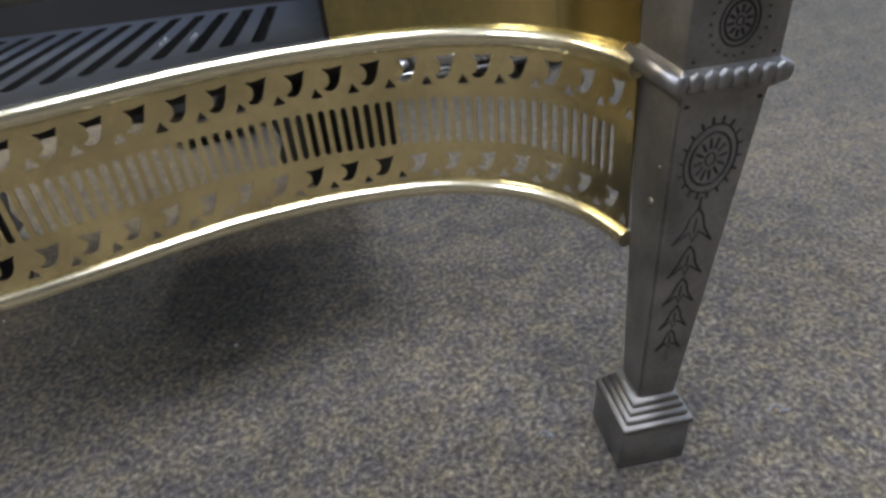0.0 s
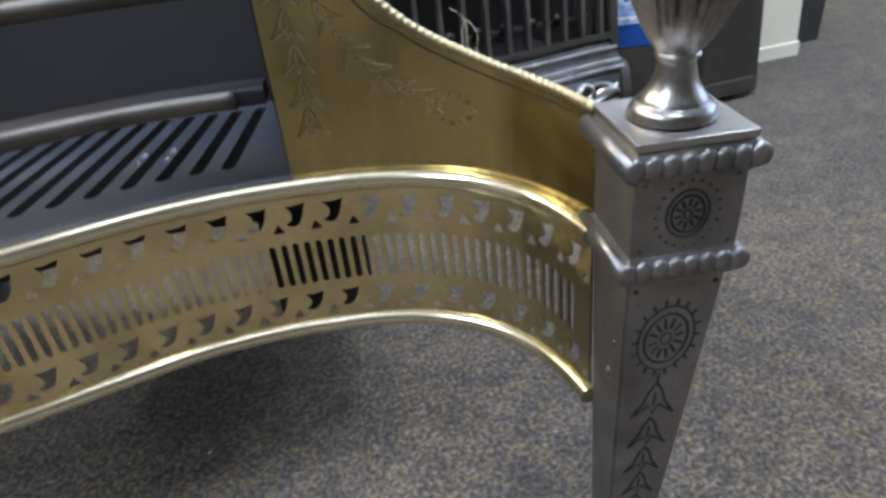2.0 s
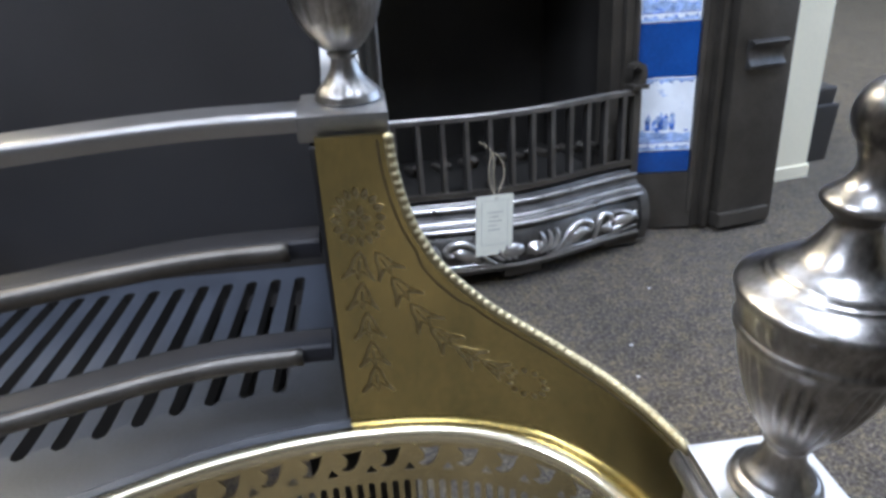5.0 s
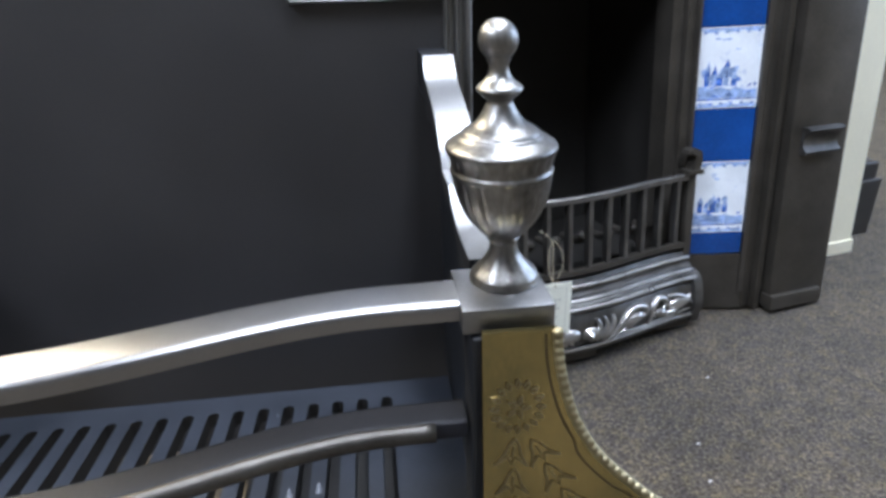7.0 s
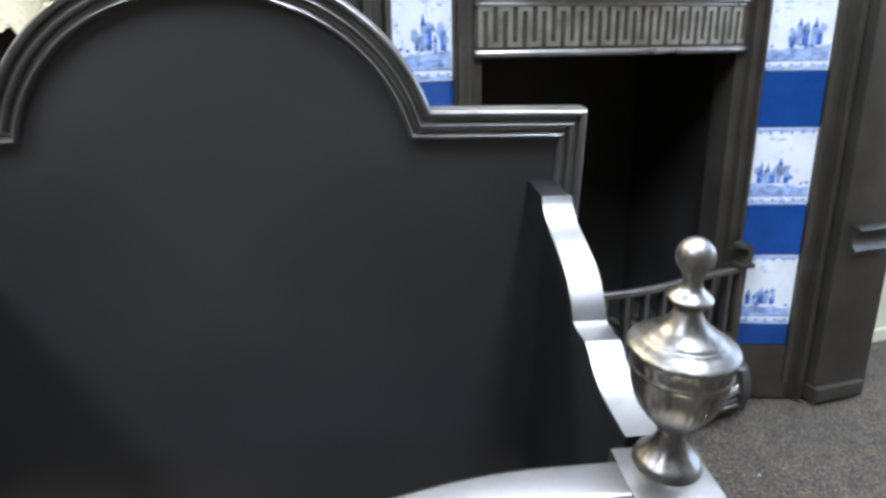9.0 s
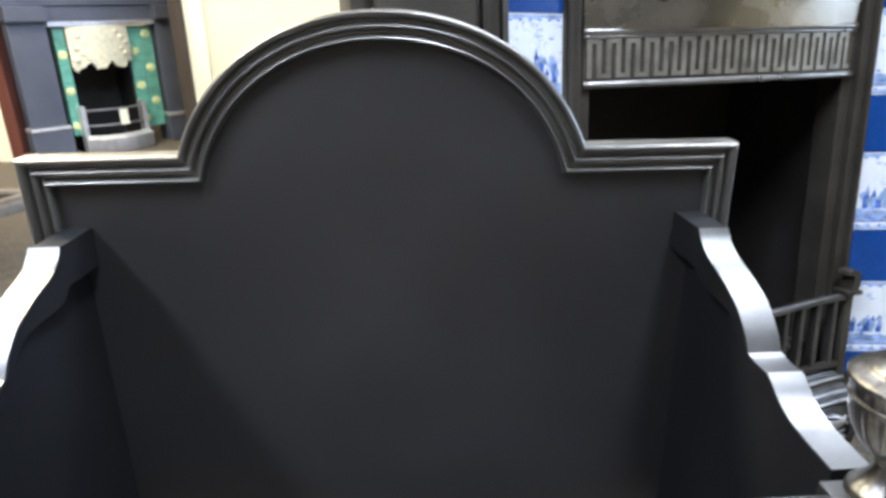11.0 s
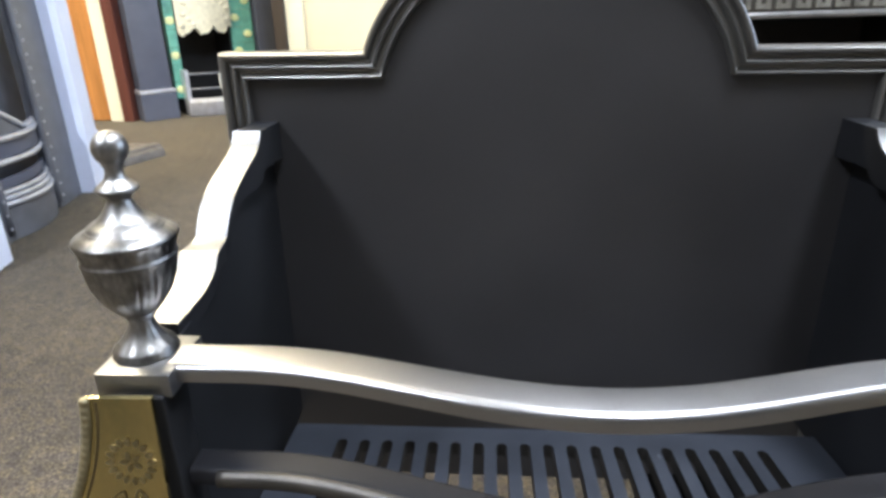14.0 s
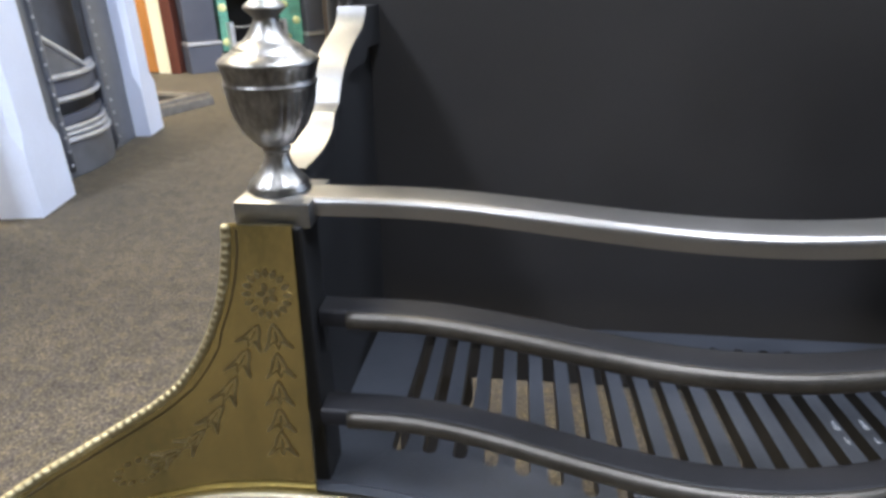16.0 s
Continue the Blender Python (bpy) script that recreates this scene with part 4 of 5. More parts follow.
def fire_plate():
    cx, hw, zs, rz, yf = -0.0060, 0.2765, 0.5575, 0.4985, 0.236

    def outline(o, base):
        """The outline drawn in by o: square shoulders under a full arch."""
        h, sh, a, b = hw - o, zs - o, 0.1660 - o, 0.1602 - o
        t0 = math.asin(((sh - rz) / b) ** 1.05)
        arc = [(math.copysign(a * abs(math.cos(t)) ** 0.952, math.cos(t)), rz + b * math.sin(t) ** 0.952) for t in np.linspace(t0, math.pi - t0, 49)]
        pts = [(h, base), (h, sh)] + arc + [(-h, sh), (-h, base)]
        return [(cx + x, z) for x, z in pts]
    base = 0.127
    # plate
    bm = B()
    extrude_outline(bm, outline(0.0212, base), lambda u, v, d: (u, yf - 0.0005 + d + 0.02 * (v - 0.55), v), 0.012)
    plate = part("fire_plate", bm, BLACK, basket, "matt black arched iron back plate")
    # reeded border: steps of ridges and hollows
    steps = [(0.0, 0.0040), (0.0005, 0.0014), (0.0018, 0.0), (0.0034, 0.0002), (0.0046, 0.0014), (0.0054, 0.0046), (0.0064, 0.0066), (0.0080, 0.0066), (0.0088, 0.0046), (0.0094, 0.0018), (0.0106, 0.0006), (0.0118, 0.0016), (0.0125, 0.0046), (0.0135, 0.0074), (0.0158, 0.0074), (0.0166, 0.0048), (0.0173, 0.0020), (0.0185, 0.0010), (0.0197, 0.0022), (0.0203, 0.0050), (0.0206, 0.0082)]
    bm = B()
    loops = [outline(0.0, base)]
    rows = [[bm.verts.new((u, yf + 0.012 + 0.02 * (v - 0.55), v)) for u, v in loops[0]]]
    for o, d in [(o * 1.06, d) for o, d in steps]:
        rows.append([bm.verts.new((u, yf - 0.009 + d + 0.02 * (v - 0.55), v)) for u, v in outline(o, base)])
    for p, q in zip(rows, rows[1:]):
        for j in range(len(p) - 1):
            bm.faces.new((p[j], p[j + 1], q[j + 1], q[j]))
    part("moulded_border", bm, BLACK_EDGE, plate, "reeded border rubbed to bare iron", 50)
    # back feet that carry the plate
    for sx in (-1, 1):
        edge = [(0.152, 0.0), (0.158, 0.018), (0.152, 0.040), (0.159, 0.062), (0.151, 0.088), (0.154, 0.130), (0.236, 0.130), (0.236, 0.0)]
        bm = extrude_outline(B(), [(cx + sx * u, v) for u, v in edge], lambda u, v, d: (u, yf + 0.004 + d, v), 0.016)
        part("back_leg", bm, BLACK, basket, "flat shaped iron back leg")


fire_plate()

# ---------------------------------------------------------------- the tiled register fireplace behind
LEANBACK = Matrix.Translation((0.446, 0.57, 0.0)) @ Matrix.Rotation(radians(10.5), 4, "Z") @ Matrix.Rotation(radians(-6.0), 4, "X")
fireplace = thing("tiled_fireplace", LEANBACK, "dark cast iron fireplace with blue and white tiles leaning back", "fireplace")
TA, TB = (0.2365, -0.020), (0.3230, -0.052)   # splay of the tile panel: inner and outer edge


def tiled_side(sign):
    u = Vector((TB[0] - TA[0], TB[1] - TA[1], 0)).normalized()
    n = Vector((u.y, -u.x, 0))
    w = math.hypot(TB[0] - TA[0], TB[1] - TA[1])
    flip = Matrix.Diagonal((sign, 1, 1, 1))

    def put(a, z, d):
        p = Vector((TA[0], TA[1], z)) + u * a + n * d
        return flip @ p

    def slab(bm, a0, a1, z0, z1, d0, d1):
        vs = [bm.verts.new(put(a, z, d)) for d in (d0, d1) for a, z in ((a0, z0), (a1, z0), (a1, z1), (a0, z1))]
        for f in ((0, 1, 2, 3), (7, 6, 5, 4), (0, 4, 5, 1), (1, 5, 6, 2), (2, 6, 7, 3), (3, 7, 4, 0)):
            bm.faces.new([vs[i] for i in f])
    panel = new("tile_panel")
    panel.parent = fireplace
    bm = B()
    slab(bm, -0.004, w + 0.004, 0.03, 0.95, -0.012, -0.003)
    part("panel_back", bm, REGISTER, panel)
    z = 0.098
    white = False
    k = 0
    while z < 0.92:
        h = 0.118 if white else 0.0815
        if k == 0:
            h = 0.036
        bm = B()
        slab(bm, 0.001, w - 0.001, z + 0.0006, z + h - 0.0006, -0.003, 0.001)
        tile = part("painted_tile" if white else "blue_tile", bm, TILE_PAINTED if white else TILE_BLUE, panel, "white tile painted with a blue landscape" if white else "plain deep blue tile")
        if white:
            rnd = random.Random(int(z * 1000) + (7 if sign > 0 else 3))
            ink, wash = B(), B()
            f = lambda a, zz, d: put(a * w, z + zz * h, 0.0012 - d)
            # scalloped borders above and below, with a blue line over the lower one
            for zz, up in ((0.015, 1), (0.985, -1)):
                edge = [(0.02 + 0.96 * q / 24, zz + up * (0.028 + 0.022 * abs(math.sin(math.pi * q / 8)))) for q in range(25)]
                extrude_outline(wash, [(0.02, zz), (0.98, zz)] + edge[::-1], f, 0.0002)
                for q in range(6):
                    c = (q + 0.5) / 6
                    extrude_outline(ink, [(c - 0.035, zz + up * 0.052), (c, zz + up * 0.040), (c + 0.035, zz + up * 0.054), (c, zz + up * 0.066)], f, 0.0003)
            extrude_outline(ink, [(0.02, 0.112), (0.98, 0.112), (0.98, 0.126), (0.02, 0.128)], f, 0.0003)
            # ground that rises to one side, with darker strokes across it
            hz = 0.32 + 0.06 * rnd.random()
            side = rnd.choice((-1, 1))
            shore = [(0.03 + 0.94 * q / 16, hz - 0.09 + 0.05 * side * (q / 16 - 0.5) + 0.012 * math.sin(q * 1.3)) for q in range(17)]
            extrude_outline(wash, [(0.03, 0.132), (0.97, 0.132)] + shore[::-1], f, 0.0002)

            def clump(bm, b, tz, s, tall):
                ts = sorted(rnd.uniform(0, 2 * math.pi) for _ in range(8))
                extrude_outline(bm, [(max(0.02, min(0.98, b + s * rnd.uniform(0.7, 1.2) * math.cos(t))), tz + s * tall * rnd.uniform(0.7, 1.2) * math.sin(t)) for t in ts], f, 0.0003)
            for q in range(7):
                b, tz, ln = rnd.uniform(0.15, 0.85), rnd.uniform(0.145, hz - 0.13), rnd.uniform(0.06, 0.14)
                extrude_outline(ink, [(max(0.03, b - ln), tz), (b, tz - 0.008), (min(0.97, b + ln), tz + 0.004), (b, tz + 0.010)], f, 0.0003)
            # a group of towers and gabled houses with trees behind
            c = 0.52 + 0.16 * side * rnd.random()
            for q in range(7):
                clump(wash, c + rnd.uniform(-0.26, 0.26), hz + rnd.uniform(0.02, 0.16), rnd.uniform(0.04, 0.075), 1.0)
            for q in range(5):
                b, wd, tall = c - 0.20 + 0.10 * q + rnd.uniform(-0.02, 0.02), rnd.uniform(0.032, 0.052), rnd.uniform(0.08, 0.24)
                extrude_outline(wash if q % 2 else ink, [(b - wd, hz - 0.06), (b + wd, hz - 0.06), (b + wd, hz - 0.06 + tall), (b - wd, hz - 0.06 + tall)], f, 0.0003)
                top = hz - 0.058 + tall
                extrude_outline(ink if q % 2 else wash, [(b - wd * 1.15, top), (b + wd * 1.15, top), (b + wd * 0.2, top + rnd.uniform(0.05, 0.13)), (b - wd * 0.2, top + 0.05)], f, 0.0003)
                for k in range(2):
                    extrude_outline(ink, [(b - 0.010, top - 0.03 - 0.05 * k), (b + 0.006, top - 0.03 - 0.05 * k), (b + 0.006, top - 0.012 - 0.05 * k), (b - 0.010, top - 0.012 - 0.05 * k)], lambda a, zz, d: f(a, zz, d + 0.0003), 0.0003)
            for q in range(8):
                clump(ink, rnd.uniform(0.06, 0.94), hz + rnd.uniform(-0.085, -0.04), rnd.uniform(0.02, 0.045), 0.55)
            for q in range(3):
                clump(wash, rnd.uniform(0.15, 0.8), rnd.uniform(0.72, 0.86), rnd.uniform(0.05, 0.09), 0.18)
            stuff(part("painted_drawing", ink, TILE_INK, tile, "cobalt blue brushwork"))
            stuff(part("painted_wash", wash, TILE_PALE, tile, "pale blue wash"))
        z += h
        white = not white
        k += 1
    # raised frame round the tiles
    bm = B()
    slab(bm, -0.006, 0.0, 0.03, 0.95, -0.012, 0.006)
    slab(bm, w, w + 0.008, 0.03, 0.95, -0.012, 0.008)
    slab(bm, -0.006, w + 0.008, 0.0, 0.097, -0.012, 0.004)
    part("tile_frame", bm, REGISTER, panel)
    # upright between the tiles and the opening, with hollow moulding
    sgn = lambda a, b: (a, b) if sign > 0 else (-b, -a)
    jamb = None
    for a, b, y0, y1 in ((0.1950, 0.2129, -0.012, 0.03), (0.2130, 0.2264, -0.022, 0.03), (0.2265, 0.2315, -0.030, 0.03)):
        x0, x1 = sgn(a, b)
        bm = box(B(), x0, x1, y0, y1, 0.0, 0.95, bevel=0.0015)
        if jamb:
            part("moulding", bm, REGISTER, jamb)
        else:
            jamb = part("opening_jamb", bm, REGISTER, fireplace)
    # pilaster: stepped mouldings, plain face, scroll nub, plinth
    x0, x1 = sgn(0.3660, 0.4750)
    pil = part("pilaster", box(B(), x0, x1, -0.082, 0.10, 0.0, 1.05, bevel=0.002), REGISTER, fireplace, "dark iron pilaster with stepped mouldings", 40)
    for a, b, y0 in ((0.3310, 0.3450, -0.060), (0.3450, 0.3550, -0.072), (0.3550, 0.3658, -0.064), (0.4752, 0.5000, -0.050)):
        x0, x1 = sgn(a, b)
        part("moulding", box(B(), x0, x1, y0, 0.10, 0.0, 1.05, bevel=0.002), REGISTER, pil, "", 40)
    x0, x1 = sgn(0.3640, 0.4640)
    bm = box(B(), x0, x1, -0.090, -0.04, 0.0, 0.025, bevel=0.002)
    part("plinth", bm, REGISTER, pil)
    xc = [0.386, 0.452]
    x0, x1 = sgn(*xc)
    side = [(-0.080, 0.300), (-0.092, 0.301), (-0.098, 0.297), (-0.095, 0.293), (-0.089, 0.288), (-0.086, 0.279), (-0.088, 0.270), (-0.094, 0.263), (-0.092, 0.258), (-0.080, 0.2575)]
    bm = B()
    extrude_outline(bm, side, lambda yy, zz, d: (x0 + d, yy, zz), x1 - x0)
    part("scroll_bracket", bm, APRON, pil, "small rubbed scroll bracket", 40)


for sign in (1, -1):
    tiled_side(sign)
# fire opening: dark inner box
for nm, x0, x1, y0, y1, z0, z1 in (("fire_box_side", -0.215, -0.205, 0.03, 0.25, 0.0, 0.70), ("fire_box_side", 0.205, 0.215, 0.03, 0.25, 0.0, 0.70), ("fire_box_back", -0.215, 0.215, 0.2505, 0.26, 0.0, 0.75), ("fire_box_top", -0.215, 0.215, 0.03, 0.25, 0.7005, 0.71), ("fire_box_floor", -0.2045, 0.2045, 0.03, 0.25, 0.085, 0.095)):
    part(nm, box(B(), x0, x1, y0, y1, z0, z1), INNER, fireplace, "sooty inside of the hearth")
# lintel with a Greek key between two rolled edges
lint = part("lintel", sweep(B(), [(-0.205 + 0.41 * k / 30, -0.010 - 0.020 * math.cos(math.pi * (k / 30 - 0.5)), 0.595) for k in range(31)], [(-0.03, -0.034), (-0.03, 0.034), (0.004, 0.034), (0.004, -0.034)]), LINTEL, fireplace, "bowed iron lintel", 40)


def lint_place(u, v, d):
    return (u, -0.010 - 0.020 * math.cos(math.pi * (u / 0.41)) - 0.0040 + d, v)


for zz, r in ((0.5640, 0.0046), (0.6290, 0.0046), (0.6230, 0.0026)):
    part("rolled_edge", sweep(B(), [lint_place(-0.205 + 0.41 * k / 40, zz, -0.001) for k in range(41)], circle(r, 8)), REG_BRIGHT, lint, "rubbed bright edge", 180)
bm = B()
P, HI, LO, HW = 0.0250, 0.6175, 0.5750, 0.0030
for k in range(16):
    a = -0.198 + k * P
    for u0, u1, v0, v1 in ((a - HW, a + HW, LO - HW, HI + HW), (a + HW, a + P / 2 - HW, HI - HW, HI + HW), (a + P / 2 - HW, a + P / 2 + HW, LO - HW, HI + HW), (a + P / 2 + HW, a + P - HW, LO - HW, LO + HW)):
        extrude_outline(bm, [(u0, v0), (u1, v0), (u1, v1), (u0, v1)], lambda u, v, d: lint_place(u, v, d - 0.0022), 0.0028)
part("greek_key", bm, REG_KEY, lint, "raised key pattern with rubbed edges")
part("hood", sweep(B(), [(-0.205 + 0.41 * k / 30, -0.012 - 0.028 * math.cos(math.pi * (k / 30 - 0.5)), 0.665) for k in range(31)], [(-0.03, -0.036), (-0.03, 0.10), (0.0, 0.10), (0.008, 0.04), (0.004, -0.036)]), HOOD, fireplace, "rounded burnished hood", 40)
part("frieze", box(B(), -0.50, 0.50, -0.06, 0.10, 0.95, 1.05, bevel=0.003), REGISTER, fireplace)
part("mantel_shelf", box(B(), -0.58, 0.58, -0.14, 0.11, 1.0506, 1.09, bevel=0.006), REGISTER, fireplace, "plain dark shelf")
# basket front: bowed rails, upright bars, posts
bow = lambda x: -0.052 - 0.016 * math.cos(math.pi * min(1, abs(x) / 0.22)) - 0.008
gx = [-0.216 + 0.432 * k / 36 for k in range(37)]
grate2 = new("bar_front")
grate2.parent = fireplace
grate2["label"] = "bowed iron bar front"
part("top_rail", sweep(B(), [(x, bow(x), 0.237) for x in gx], [(-0.005, -0.004), (-0.005, 0.003), (-0.003, 0.005), (0.003, 0.005), (0.005, 0.003), (0.005, -0.004)]), IRON_EDGE, grate2, "rubbed bowed rail", 40)
part("low_rail", sweep(B(), [(x, bow(x), 0.127) for x in gx], [(-0.005, -0.004), (-0.005, 0.004), (0.005, 0.004), (0.005, -0.004)]), REGISTER, grate2, "", 40)
for k in range(13):
    x = -0.200 + 0.400 * k / 12
    part("bar", box(B(), x - 0.0032, x + 0.0032, bow(x) - 0.004, bow(x) + 0.011, 0.1315, 0.2325, bevel=0.001), IRON_EDGE, grate2)
for sx in (-1, 1):
    c = sx * 0.2215
    bm = box(B(), c - 0.006, c + 0.006, bow(0.22) - 0.006, bow(0.22) + 0.010, 0.06, 0.243, bevel=0.001)
    box(bm, c - 0.0135, c + 0.0135, bow(0.22) - 0.014, bow(0.22) + 0.014, 0.2425, 0.249, bevel=0.001)
    extrude_outline(bm, [(-0.004, 0.2555), (0.009, 0.2555), (0.012, 0.270), (0.009, 0.284), (-0.002, 0.289), (-0.011, 0.286), (-0.013, 0.281), (-0.005, 0.281), (0.002, 0.276), (0.002, 0.266)], lambda u, v, d: (c + sx * u, bow(0.22) - 0.010 + d, v - 0.007), 0.020)
    part("end_post", bm, REGISTER, grate2, "square post with a curled top", 40)
# serpentine apron with rolled mouldings and leaf relief


def settle(bm):
    """Brings the apron's parts down to their true height over the carpet."""
    for v in bm.verts:
        v.co.z = 0.010 + (v.co.z - 0.016) * 0.87
    return bm


apr = part("apron", settle(sweep(B(), [(x * 1.015, bow(x) - 0.012, 0.06) for x in gx], [(-0.03, -0.044), (-0.03, 0.078), (-0.010, 0.078), (-0.006, 0.072), (0.000, 0.070), (0.002, 0.062), (0.010, 0.058), (0.014, 0.050), (0.020, 0.046), (0.024, 0.036), (0.021, 0.030), (0.026, 0.022), (0.030, 0.0), (0.026, -0.022), (0.022, -0.028), (0.026, -0.034), (0.024, -0.040), (0.012, -0.042), (0.012, -0.044)])), APRON, fireplace, "serpentine moulded iron apron", 35)
for off, zz in ((0.0020, 0.131), (0.0135, 0.111), (0.0235, 0.101), (0.0255, 0.030)):
    part("rolled_edge", settle(sweep(B(), [(x * 1.015, bow(x) - 0.012 - off, zz) for x in gx], circle(0.0034, 8))), REG_BRIGHT, apr, "rubbed bright roll", 180)
ap_place = lambda u, v, d: (u, bow(u / 1.015) - 0.012 - 0.0300 + d + 6.0 * (v - 0.060) ** 2, v)
bm = B()


def leaf_pad(u, v, lu, lv, turn, high):
    """A swelling leaf: a low mound on the apron's belly."""
    x, y, z = ap_place(u, v, 0)
    blob(bm, (x, y + 0.001, z), lu, high, lv, Matrix.Rotation(radians(turn), 3, "Y"), 12, 7)


def leaf_vein(pts, r):
    """A raised rounded vein over the belly, thinning to its tip."""
    line = [Vector(ap_place(u, max(0.034, min(0.086, v)), -0.0012)) for u, v in pts]
    n = len(line)
    rows = []
    for i, p in enumerate(line):
        t = (line[min(i + 1, n - 1)] - line[max(i - 1, 0)]).normalized()
        s = t.cross(Vector((0, -1, 0))).normalized()
        q = r * (0.35 + 0.65 * math.sin(math.pi * (0.12 + 0.80 * i / (n - 1))))
        rows.append([bm.verts.new(p + s * (q * math.cos(c)) + Vector((0, -q * 1.1 * math.sin(c), 0))) for c in np.linspace(-0.5, math.pi + 0.5, 8)])
    for p, q in zip(rows, rows[1:]):
        for k in range(8):
            bm.faces.new((p[k], p[(k + 1) % 8], q[(k + 1) % 8], q[k]))
    bm.faces.new(rows[0][::-1])
    bm.faces.new(rows[-1])


for sx in (-1, 1):
    flow = lambda pts, r: leaf_vein([(sx * u, v) for u, v in catmull(pts, 5)], r)
    # feathers fanning from the boss
    for k in range(3):
        flow([(0.014 + 0.010 * k, 0.042), (0.026 + 0.011 * k, 0.054), (0.030 + 0.012 * k, 0.068), (0.024 + 0.014 * k, 0.081)], 0.0040)
    # long leaf that rises and curls over, with its ribs
    flow([(0.046, 0.038), (0.060, 0.050), (0.072, 0.066), (0.088, 0.079), (0.106, 0.080), (0.117, 0.071), (0.114, 0.062), (0.106, 0.062)], 0.0055)
    leaf_pad(sx * 0.086, 0.058, 0.024, 0.0105, -sx * 24, 0.0070)
    for k in range(3):
        flow([(0.062 + 0.012 * k, 0.043 + 0.002 * k), (0.078 + 0.010 * k, 0.051 + 0.003 * k), (0.090 + 0.009 * k, 0.064 + 0.002 * k)], 0.0028)
    # second scroll out of the valley
    flow([(0.122, 0.040), (0.127, 0.056), (0.131, 0.072), (0.142, 0.082), (0.155, 0.077), (0.157, 0.066), (0.149, 0.061)], 0.0050)
    leaf_pad(sx * 0.146, 0.054, 0.014, 0.0085, sx * 18, 0.0062)
    # end leaf
    leaf_pad(sx * 0.182, 0.062, 0.024, 0.0115, -sx * 14, 0.0070)
    flow([(0.152, 0.046), (0.170, 0.050), (0.188, 0.060), (0.206, 0.074)], 0.0042)
    flow([(0.160, 0.080), (0.178, 0.078), (0.196, 0.070), (0.208, 0.058)], 0.0040)
    flow([(0.036, 0.036), (0.080, 0.039), (0.120, 0.037), (0.170, 0.040), (0.206, 0.046)], 0.0030)
leaf_pad(-0.020, 0.058, 0.020, 0.0125, 0, 0.0075)
leaf_pad(0.016, 0.056, 0.014, 0.0120, 0, 0.0070)
part("leaf_relief", settle(bm), REG_BRIGHT, apr, "scrolling leaves rubbed bright", 50)
bm = lathe(B(), [(0.012, 0), (0.0105, 0.003), (0.007, 0.007), (0.003, 0.012), (0.0006, 0.015)], 12)
bm.transform(Matrix.Translation(Vector(ap_place(0.012, 0.056, 0.002))) @ Matrix.Rotation(radians(90), 4, "X"))
part("pointed_boss", settle(bm), REG_BRIGHT, apr, "rubbed pointed boss", 60)
BOSS = [(-0.03, -0.046), (-0.03, 0.050), (0.012, 0.050), (0.022, 0.044), (0.029, 0.034), (0.0335, 0.018), (0.035, 0.0), (0.0335, -0.018), (0.029, -0.030), (0.026, -0.046)]
for sx in (-1, 1):
    x0, y0 = sx * 0.2195, bow(0.216) - 0.012
    part("apron_end", settle(sweep(B(), [(x0 - 0.0075, y0, 0.06), (x0 + 0.0075, y0, 0.06)], BOSS)), APRON, apr, "rounded end boss", 50)
for x0 in (-0.185, 0.0, 0.185):
    part("apron_foot", box(B(), x0 - 0.030, x0 + 0.030, bow(x0) - 0.030, bow(x0) + 0.02, 0.0, 0.0105, bevel=0.001), REGISTER, apr)
for k in range(9):
    x = -0.176 + 0.352 * k / 8
    bm = sweep(B(), [(x, 0.03, 0.146), (x, -0.010, 0.150), (x, -0.030, 0.158), (x, -0.036, 0.166)], circle(0.0065, 8))
    blob(bm, (x, -0.036, 0.164), 0.0075, 0.007, 0.005)
    part("fire_bar", bm, REGISTER, grate2, "short iron bar with a knobbed end", 60)

# price tag on its string, hung from the bar front
tag_m = LEANBACK @ Matrix.Translation((-0.046, bow(0.0) - 0.0435, 0.147))
price = thing("price_tag", tag_m, "pale card price tag hanging on a string", "tag")
part("card", box(B(), -0.028, 0.028, -0.0008, 0.0, -0.100, -0.010, Matrix.Rotation(radians(3), 4, "Y")), CARD, price)
bm = B()
for q, (a, b) in enumerate(((-0.012, 0.012), (-0.008, 0.006), (-0.010, 0.011), (-0.010, 0.004), (-0.010, 0.008))):
    z = -0.036 - 0.0065 * q
    box(bm, a, b, -0.0012, -0.0009, z, z + 0.0014, Matrix.Rotation(radians(3), 4, "Y"))
for a0, a1, z0, z1 in ((-0.020, 0.020, -0.084, -0.0835), (-0.020, 0.020, -0.018, -0.0175), (-0.020, -0.0195, -0.084, -0.018), (0.0195, 0.020, -0.084, -0.018)):
    box(bm, a0, a1, -0.0012, -0.0009, z0, z1, Matrix.Rotation(radians(3), 4, "Y"))
part("printed_lines", bm, CARD_INK, price, "faint grey printed bars")
bm = sweep(B(), catmull([(0.001, -0.001, -0.017), (-0.006, 0.004, 0.010), (-0.002, 0.010, 0.036), (0.006, 0.012, 0.046), (0.017, 0.010, 0.030), (0.016, 0.006, 0.012), (0.008, 0.002, -0.002), (0.001, -0.001, -0.017)], 6), circle(0.0007, 6), up=(0.1, 1, 0.2))
sweep(bm, catmull([(0.000, 0.002, -0.010), (0.002, 0.008, 0.020), (0.004, 0.012, 0.042), (-0.004, 0.014, 0.056), (-0.016, 0.014, 0.064)], 6), circle(0.0007, 6), up=(0.1, 1, 0.2))
part("string", bm, STRING, price, "looped cotton string", 180)

